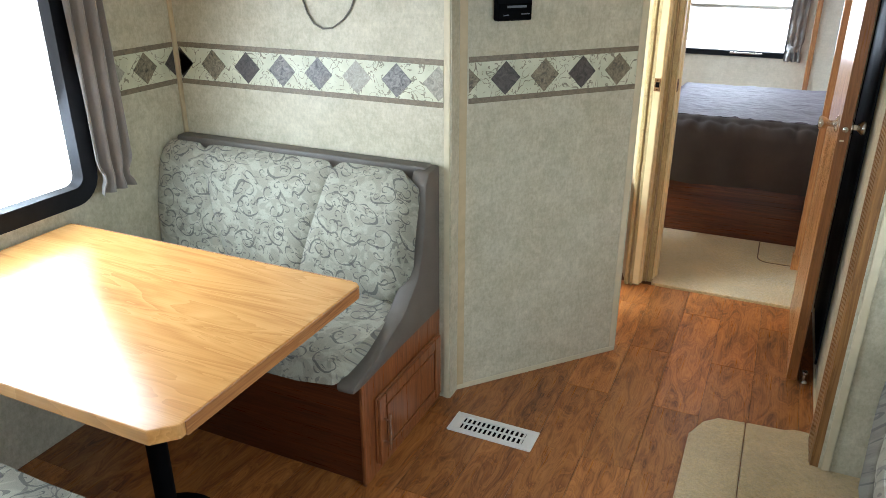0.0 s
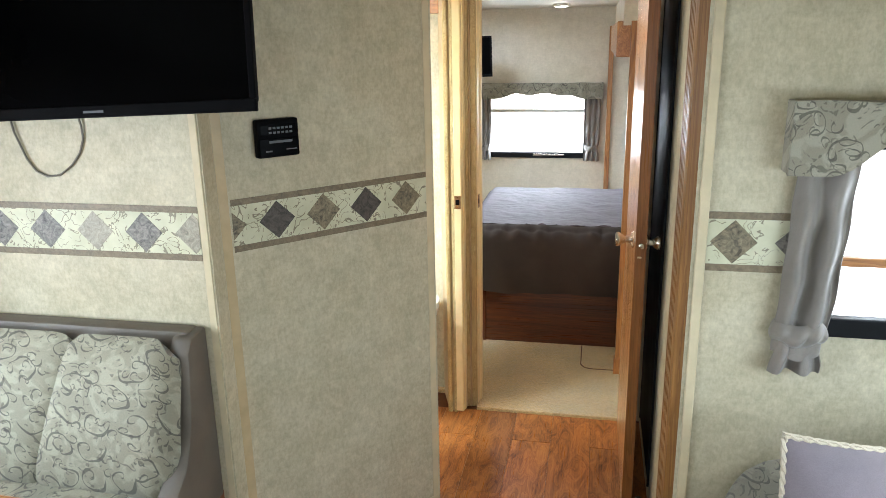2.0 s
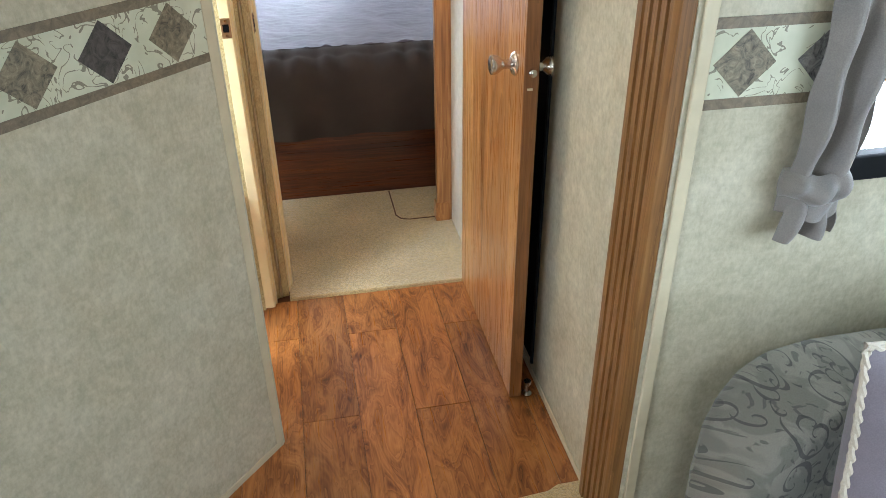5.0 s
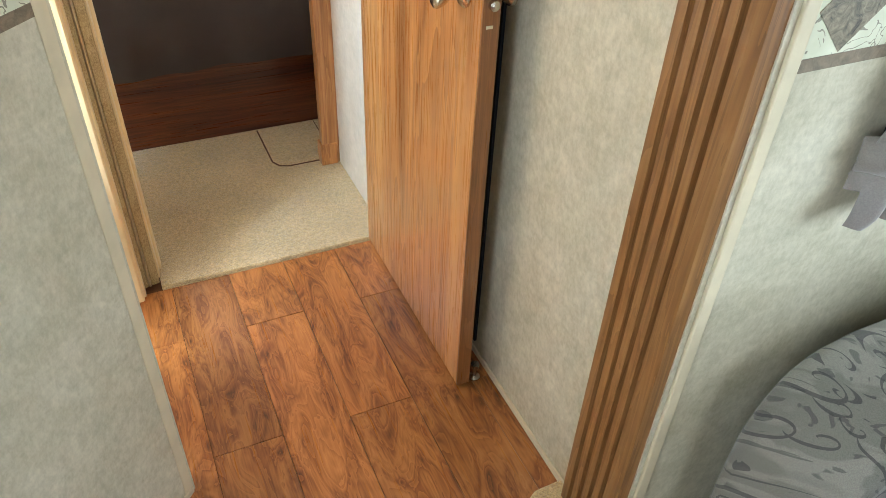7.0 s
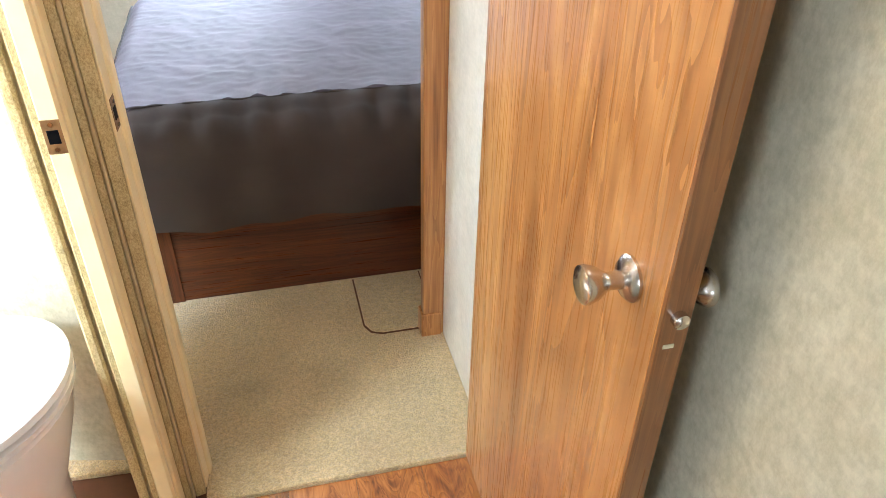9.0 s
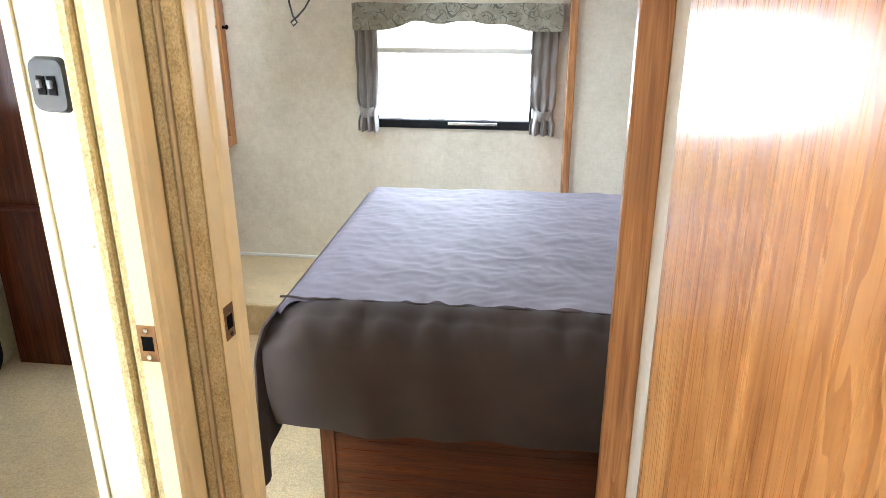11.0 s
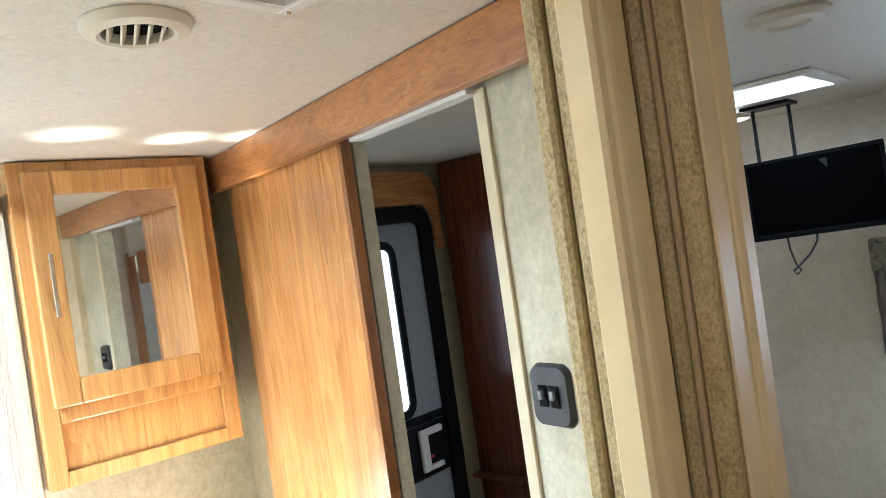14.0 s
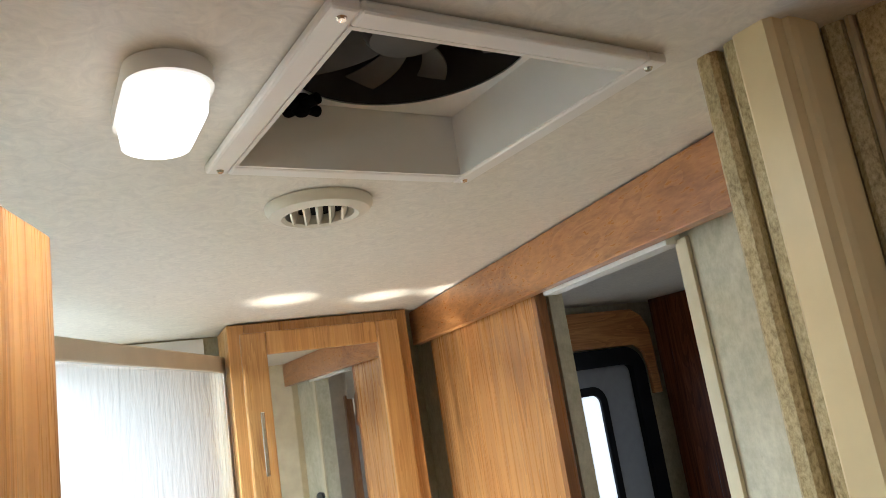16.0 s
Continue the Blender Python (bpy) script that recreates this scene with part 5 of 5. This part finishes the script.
# ceiling fittings of the bedroom
sk = base("skylight", (-0.645, 5.09, H), "bright square ceiling skylight with a white frame", "skylight")
part("frame", joined(box(-0.83, 4.885, H - 0.012, -0.46, 4.92, H - 0.0005, 0.003), box(-0.83, 5.26, H - 0.012, -0.46, 5.295, H - 0.0005, 0.003), box(-0.83, 4.92, H - 0.012, -0.795, 5.26, H - 0.0005, 0.003), box(-0.495, 4.92, H - 0.012, -0.46, 5.26, H - 0.0005, 0.003)), WHITE, sk)
# Dome glows as a stand-in for daylight, since the roof above is closed.
part("dome", box(-0.795, 4.92, H + 0.05, -0.495, 5.26, H + 0.06), SKYGLOW, sk, "white dome glowing for the daylight above")


def puck(x, y, lit=True):
    ob = base("ceiling_light", (x, y, H), "small round white ceiling light, switched on", "ceiling light", "bedroom ceiling lights")
    part("ring", lathe([(0.05, 0), (0.055, -0.006), (0.05, -0.016), (0.04, -0.018)], Matrix.Translation((x, y, H - 0.0005))), WHITE, ob, smooth=True)
    part("lens", lathe([(0.04, -0.012), (0.038, -0.02), (0.02, -0.024)], Matrix.Translation((x, y, H - 0.0005))), LAMPGLOW, ob, "glowing lens", True)


puck(-0.91, 5.60)
puck(0.05, 5.20)


def round_vent(x, y, r, label, slats=0):
    ob = base("ceiling_vent", (x, y, H), label, "vent")
    if not slats:
        part("disc", lathe([(r, 0), (r, -0.006), (r * 0.85, -0.016), (r * 0.55, -0.018), (r * 0.5, -0.012)], Matrix.Translation((x, y, H - 0.0005))), VENTW, ob, smooth=True)
        return ob
    bm = bmesh.new()
    n = 40
    prof = [(r, -0.0005), (r, -0.006), (r * 0.93, -0.013), (r * 0.72, -0.017), (r * 0.64, -0.014), (r * 0.62, -0.002)]
    rows = [[bm.verts.new((x + a * math.cos(2 * math.pi * i / n), y + a * math.sin(2 * math.pi * i / n), H + h)) for i in range(n)] for a, h in prof]
    for a, b in zip(rows, rows[1:]):
        for i in range(n):
            bm.faces.new((a[i], a[(i + 1) % n], b[(i + 1) % n], b[i]))
    bmesh.ops.recalc_face_normals(bm, faces=bm.faces[:])
    part("ring", bm, VENTW, ob, smooth=True)
    # Flat black disc painted for the shade inside the duct; the ceiling stays closed.
    part("duct", lathe([(r * 0.63, -0.0012), (r * 0.63, -0.0018)], Matrix.Translation((x, y, H))), BLACK, ob, "black disc for the unlit duct")
    ang = radians(66)
    for i in range(slats):
        s = (i - (slats - 1) / 2) * r * 1.16 / slats
        half = math.sqrt(max(0.0001, (r * 0.61) ** 2 - s * s))
        m = Matrix.Translation((x, y, H - 0.009)) @ Matrix.Rotation(ang, 4, "Z") @ Matrix.Translation((s, 0, 0)) @ Matrix.Rotation(radians(28), 4, "Y")
        part("slat", moved(box(-0.0014, -half, -0.008, 0.0014, half, 0.006), m), VENTW, ob)
    return ob


round_vent(-0.42, 5.80, 0.05, "small round ivory ceiling vent")
round_vent(-0.32, 4.22, 0.07, "round ivory ceiling vent cover")

# ---- bath ----
sd = base("door_sliding", (-1.37, 3.75, 0.02), "honey oak sliding door hung from the header", "door", kind="structure")
part("leaf", slab(on(-1.685, 0.035), on(-1.068, 0.035), 0.022, 0.02, 1.852, 0.001), DOOR_Z, sd, "honey oak sliding leaf")
part("edge", slab(on(-1.0675, 0.0345), on(-1.05, 0.0345), 0.023, 0.02, 1.852, 0.001), EDGE_Z, sd, "brown edge strip")


def on_slide(x, off, z):
    p = on(x, off)
    return Matrix.Translation((p[0], p[1], z)) @ Matrix.Rotation(math.atan2(PD.y, PD.x), 4, "Z") @ Matrix.Rotation(radians(90), 4, "X")


part("flush_pull", lathe([(0.028, 0), (0.028, 0.003), (0.023, 0.004), (0.020, 0.0012), (0.001, 0.0008)], on_slide(-1.145, 0.035, 1.035)), NICKEL, sd, "round nickel flush pull", True)
part("button", lathe([(0.008, 0), (0.007, 0.012), (0.004, 0.015)], on_slide(-1.095, 0.035, 1.075), 14), NICKEL, sd, "nickel strap button", True)
thing("door_strap", slab(on(-1.098, 0.02), on(-1.045, 0.022), 0.002, 1.07, 1.08), VENTW, "cream webbing strap at the sliding door", "strap")

sw = base("light_switch", (-0.555, 3.6, 1.37), "black double light switch plate", "light switch")
SWM = on_slide(-0.5565, 0.0495, 1.374)
pl = bmesh.new()
vs = [pl.verts.new((x, y, 0)) for x, y in rounded(-0.041, 0.041, -0.047, 0.047, 0.018)]
f = pl.faces.new(vs)
ex = bmesh.ops.extrude_face_region(pl, geom=[f])
top = [g for g in ex["geom"] if isinstance(g, bmesh.types.BMVert)]
for v in top:
    v.co = Vector((v.co.x * 0.9, v.co.y * 0.91, 0.010))
bmesh.ops.recalc_face_normals(pl, faces=pl.faces[:])
part("plate", moved(pl, SWM), plain("charcoal_plate", (0.018, 0.019, 0.022), 0.45), sw, smooth=True)
for dx in (-0.012, 0.012):
    part("rocker", moved(box(dx - 0.009, -0.016, 0.0102, dx + 0.009, 0.016, 0.0125, 0.001), SWM), BLACK, sw)
    part("toggle", moved(box(dx - 0.0045, -0.004, 0.0126, dx + 0.0045, 0.010, 0.019, 0.0015), SWM), GREYK, sw)
thing("wall_anchor", lathe([(0.004, 0), (0.004, 0.006), (0.002, 0.008)], on_slide(-0.53, 0.0495, 1.085), 10), WHITE, "tiny white screw in the wall stub", "screw")

# medicine cabinet
mc = base("medicine_cabinet", (-1.8, 3.55, 1.2), "honey oak medicine cabinet with a mirror door", "cabinet")
MX = -1.70


def askew(bm):
    """Turns the cabinet a little towards the hall."""
    return moved(bm, Matrix.Translation((-1.66, 3.832, 0)) @ Matrix.Rotation(radians(-8), 4, "Z") @ Matrix.Translation((1.68, -3.785, 0)))


part("body", askew(box(-1.85, 3.325, 1.19, MX, 3.785, H - 0.002, 0.002)), HONEY_Z, mc)
for y in (3.325, 3.745):
    part("stile", askew(box(MX, y, 1.19, MX + 0.016, y + 0.04, H - 0.002, 0.003)), HONEY_Z, mc)
for z0, z1 in ((1.895, H - 0.002), (1.335, 1.385), (1.19, 1.225)):
    part("rail", askew(box(MX, 3.365, z0, MX + 0.016, 3.745, z1, 0.003)), HONEY_Z, mc)
md = part("door", askew(box(MX + 0.0165, 3.352, 1.372, MX + 0.036, 3.412, 1.908, 0.004)), HONEY_Z, mc, "oak mirror door")
part("stile", askew(box(MX + 0.0165, 3.692, 1.372, MX + 0.036, 3.752, 1.908, 0.004)), HONEY_Z, md)
for z0, z1 in ((1.372, 1.432), (1.853, 1.908)):
    part("rail", askew(box(MX + 0.0165, 3.412, z0, MX + 0.036, 3.692, z1, 0.004)), HONEY_Z, md)
part("mirror", askew(box(MX + 0.018, 3.41, 1.43, MX + 0.026, 3.694, 1.855)), MIRROR, md, "mirror glass")
part("handle", askew(joined(box(MX + 0.052, 3.378, 1.575, MX + 0.060, 3.388, 1.72, 0.002), cyl((MX + 0.034, 3.383, 1.595), (MX + 0.054, 3.383, 1.595), 0.004), cyl((MX + 0.034, 3.383, 1.70), (MX + 0.054, 3.383, 1.70), 0.004))), NICKEL, md, "pale bar handle")
part("shelf_back", askew(box(MX + 0.0005, 3.366, 1.226, MX + 0.002, 3.744, 1.334)), HONEY_Z, mc)

vl = base("vanity_light", (-1.66, 3.598, 1.05), "brushed vanity light bar with two shades, switched on", "wall lamp")
part("bar", box(XL + 0.002, 3.388, 0.86, XL + 0.04, 3.818, 0.91, 0.008), NICKEL, vl)
for y in (3.428, 3.668):
    part("arm", cyl((XL + 0.035, y, 0.875), (-1.70, y, 0.875), 0.008), NICKEL, vl, smooth=True)
    part("shade", lathe([(0.02, 0), (0.038, 0.035), (0.042, 0.05)], Matrix.Translation((-1.70, y, 0.865))), LAMPGLOW, vl, "glowing glass shade", True)
for eye, aim in (((-1.56, 3.40, 1.01), (-1.435, 3.416, H)), ((-1.56, 3.64, 1.01), (-1.457, 3.655, H)), ((-1.50, 3.70, 1.01), (-1.42, 3.81, 1.885))):
    spot_lamp("vanity_uplight", eye, aim, 150, 11, WARM, 0.02, 1.0)
point_lamp("vanity_glow", (-1.45, 3.55, 1.03), 12.0, 0.05, WARM)

# vanity counter and sink cabinet
vn = base("vanity", (-1.6, 3.5, 0), "wooden bath vanity with a cream top", "vanity")
part("cabinet", prism([(XL + 0.002, 3.378), (-1.5, 3.378), (-1.5, 3.778), (XL + 0.002, 3.868)], 0, 0.80, 0.003), CAB_Z, vn)
part("top", prism([(XL + 0.002, 3.358), (-1.47, 3.358), (-1.45, 3.398), (-1.45, 3.748), (XL + 0.002, 3.873)], 0.80, 0.83, 0.006), VENTW, vn)

# shower
sh = base("shower", (-1.5, 2.6, 0), "corner shower with obscure glass in a nickel frame", "shower")
SA, SB = (-1.05, 2.828), (-1.78, 3.383)
part("top_rail", slab((-1.00, 2.793), SB, 0.03, 1.826, 1.866, 0.004), CHAMP, sh)
part("bottom_rail", slab((-1.00, 2.793), SB, 0.03, 0.1, 0.14, 0.004), CHAMP, sh)
part("post", slab((-1.755, 3.363), (-1.785, 3.385), 0.03, 0.1, 1.865, 0.004), CHAMP, sh)
part("post", slab((-1.02, 2.808), (-1.06, 2.838), 0.03, 0.1, 1.865, 0.004), CHAMP, sh)
pn = part("glass", slab((-1.06, 2.848), (-1.75, 3.368), 0.006, 0.14, 1.824), OBSCURE, sh, "rippled obscure glass panel")
pn.visible_shadow = False
part("surround", joined(box(XL + 0.001, 2.13, 0.1, XL + 0.012, 3.368, 1.93), box(XL + 0.012, 2.128, 0.1, -1.0, 2.14, 1.93)), SHOWERW, sh, "white shower surround")
part("pan", prism([(XL + 0.012, 2.142), (-1.0, 2.142), (-1.0, 2.768), (-1.74, 3.358), (XL + 0.012, 3.358)], 0, 0.10, 0.01), SHOWERW, sh, "white shower pan")

# bath door, swung in
bd = base("door_bath", (-0.6, 2.78, 0.02), "open honey oak bath door", "door", kind="structure")
part("leaf", slab((-0.297, 2.790), (-0.60, 2.922), 0.03, 0.02, 1.845, 0.002), DOOR_Z, bd, "honey oak veneer door leaf")

# toilet
to = base("toilet", (-0.78, 3.2, 0), "white porcelain toilet with the lid down", "toilet")
tm = pose(-0.60, 3.37, 0, 0, 0, -125)
bowl = lathe([(0.12, 0), (0.11, 0.10), (0.12, 0.26), (0.17, 0.43), (0.185, 0.50), (0.17, 0.515)], Matrix.Diagonal((1.2, 1, 1, 1)), 36)
part("bowl", moved(bowl, tm), PORCELAIN, to, smooth=True)
seat = lathe([(0.185, 0.517), (0.193, 0.522), (0.193, 0.534), (0.18, 0.540)], Matrix.Diagonal((1.2, 1, 1, 1)), 36)
part("seat", moved(seat, tm), PORCELAIN, to, "white seat ring", True)
lid = lathe([(0.185, 0.542), (0.195, 0.55), (0.193, 0.565), (0.16, 0.582), (0.05, 0.59)], Matrix.Diagonal((1.2, 1, 1, 1)), 36)
part("lid", moved(lid, tm), PORCELAIN, to, "closed white lid", True)

# bath ceiling: vent fan, vent, lamp
fan = base("roof_fan", (-0.52, 3.15, H), "white square ceiling fan vent with dark blades", "ceiling fan")
fx0, fx1, fy0, fy1 = FAN
for side in (box(fx0 - 0.022, fy0 - 0.022, H - 0.010, fx1 + 0.022, fy0, H - 0.0005, 0.003), box(fx0 - 0.022, fy1, H - 0.010, fx1 + 0.022, fy1 + 0.022, H - 0.0005, 0.003), box(fx0 - 0.022, fy0, H - 0.010, fx0, fy1, H - 0.0005, 0.003), box(fx1, fy0, H - 0.010, fx1 + 0.022, fy1, H - 0.0005, 0.003)):
    part("flange", side, WHITE, fan)
for side in (box(fx0, fy0, H - 0.009, fx0 + 0.004, fy1, H + 0.10), box(fx1 - 0.004, fy0, H - 0.009, fx1, fy1, H + 0.10), box(fx0 + 0.004, fy0, H - 0.009, fx1 - 0.004, fy0 + 0.004, H + 0.10), box(fx0 + 0.004, fy1 - 0.004, H - 0.009, fx1 - 0.004, fy1, H + 0.10)):
    part("well_side", side, WHITE, fan)
cxf, cyf = (fx0 + fx1) / 2, (fy0 + fy1) / 2
bm = bmesh.new()
n = 48
R0 = 0.121
sq = []
for i in range(n):
    a = 2 * math.pi * i / n
    k = 0.1295 / max(abs(math.cos(a)), abs(math.sin(a)))
    sq.append((k * math.cos(a), k * math.sin(a)))
o1 = [bm.verts.new((cxf + x, cyf + y, H + 0.062)) for x, y in sq]
i1 = [bm.verts.new((cxf + R0 * math.cos(2 * math.pi * i / n), cyf + R0 * math.sin(2 * math.pi * i / n), H + 0.062)) for i in range(n)]
for i in range(n):
    j = (i + 1) % n
    bm.faces.new((o1[i], o1[j], i1[j], i1[i]))
bmesh.ops.recalc_face_normals(bm, faces=bm.faces[:])
part("shroud", bm, WHITE, fan, smooth=True)
# Dark colour puts the shade inside the fan onto throat and lid.
FAN_SHADE = plain("fan_inside_shade", (0.03, 0.028, 0.026), 0.5)
bm = bmesh.new()
rings = [[bm.verts.new((cxf + 0.1215 * math.cos(2 * math.pi * i / n), cyf + 0.1215 * math.sin(2 * math.pi * i / n), z)) for i in range(n)] for z in (H + 0.064, H + 0.124)]
for i in range(n):
    bm.faces.new((rings[0][i], rings[0][(i + 1) % n], rings[1][(i + 1) % n], rings[1][i]))
part("throat", bm, FAN_SHADE, fan, "fan throat coloured dark for the shade inside", True)
part("lid", lathe([(0.13, 0), (0.13, 0.005)], Matrix.Translation((cxf, cyf, H + 0.125))), FAN_SHADE, fan, "closed roof lid coloured dark for the shade inside")
part("hub", lathe([(0.042, 0.02), (0.042, 0.0), (0.036, -0.008), (0.012, -0.010)], Matrix.Translation((cxf, cyf, H + 0.082))), FANGREY, fan, "dark fan hub", True)
for i in range(9):
    def blade(u, v, i=i):
        a = 2 * math.pi * i / 9 + (v - 0.5) * (0.36 - 0.10 * u) + 0.3 * u
        r = 0.040 + 0.076 * u
        return (cxf + r * math.cos(a), cyf + r * math.sin(a), H + 0.086 + 0.012 * (v - 0.5))
    part("blade", cloth(blade, 6, 4, 0.002), FANGREY, fan, smooth=True)
part("crank", moved(joined(lathe([(0.010, 0), (0.010, -0.016), (0.006, -0.02)], Matrix.Identity(4), 14), *[cyl((0, 0, -0.010), (0.024 * math.cos(a), 0.024 * math.sin(a), -0.010), 0.006, n=10) for a in (0.4, 0.4 + math.pi / 2, 0.4 + math.pi, 0.4 + 3 * math.pi / 2)]), Matrix.Translation((fx0 + 0.022, fy0 + 0.068, H + 0.061))), BLACK, fan, "black four-armed crank knob", True)
for x in (fx0 - 0.010, fx1 + 0.010):
    for y in (fy0 - 0.010, fy1 + 0.010):
        part("screw", lathe([(0.004, 0), (0.003, -0.002)], Matrix.Translation((x, y, H - 0.010)), 10), NICKEL, fan)
round_vent(-0.785, 3.232, 0.066, "round ivory ceiling vent with open louvres", 5)

bl = base("ceiling_light", (-0.515, 2.993, H), "oval white ceiling light, switched on", "ceiling light")


def oval(r, L, z0, z1, taper):
    pts = []
    for i in range(33):
        a = math.pi * i / 32 - math.pi / 2
        pts.append((L + r * math.cos(a), r * math.sin(a)))
    for i in range(33):
        a = math.pi * i / 32 + math.pi / 2
        pts.append((-L + r * math.cos(a), r * math.sin(a)))
    bm = bmesh.new()
    lo = [bm.verts.new((x * taper, y * taper, z0)) for x, y in pts]
    hi = [bm.verts.new((x, y, z1)) for x, y in pts]
    bm.faces.new(lo)
    bm.faces.new(hi)
    for i in range(len(pts)):
        j = (i + 1) % len(pts)
        bm.faces.new((lo[i], lo[j], hi[j], hi[i]))
    bmesh.ops.recalc_face_normals(bm, faces=bm.faces[:])
    return bm


om = pose(-0.515, 2.993, H - 0.0005, 0, 0, -3)
part("housing", moved(oval(0.031, 0.038, -0.014, 0, 1.0), om), WHITE, bl, "white plastic housing", True)
part("diffuser", moved(oval(0.0278, 0.036, -0.032, -0.0145, 0.93), om), LAMPGLOW, bl, "glowing diffuser", True)

# ---- floor planks, last ----
PW, PL_ = 0.172, 0.84
random.seed(4)
pme = None
x = -1.92 + 0.001
col = 0
plank_meshes = {}
while x < XR - 0.02:
    w = min(PW, XR - x)
    y = -2.2 - (0.31 * col * 1.37) % PL_
    while y < 3.46:
        y0, y1 = max(y, -2.2), min(y + PL_, 3.458)
        if y1 - y0 > 0.02:
            key = (round(w, 3), round(y1 - y0, 3))
            if key not in plank_meshes:
                plank_meshes[key] = mesh_of("plank", box(0.0005, 0.0005, -0.006, w - 0.0008, y1 - y0 - 0.0008, 0.0, 0.0008, 1), PLANK)
            ob = new("plank", plank_meshes[key])
            ob.parent = floor
            ob.location = (x, y0, 0)
        y += PL_
    col += 1
    x += PW
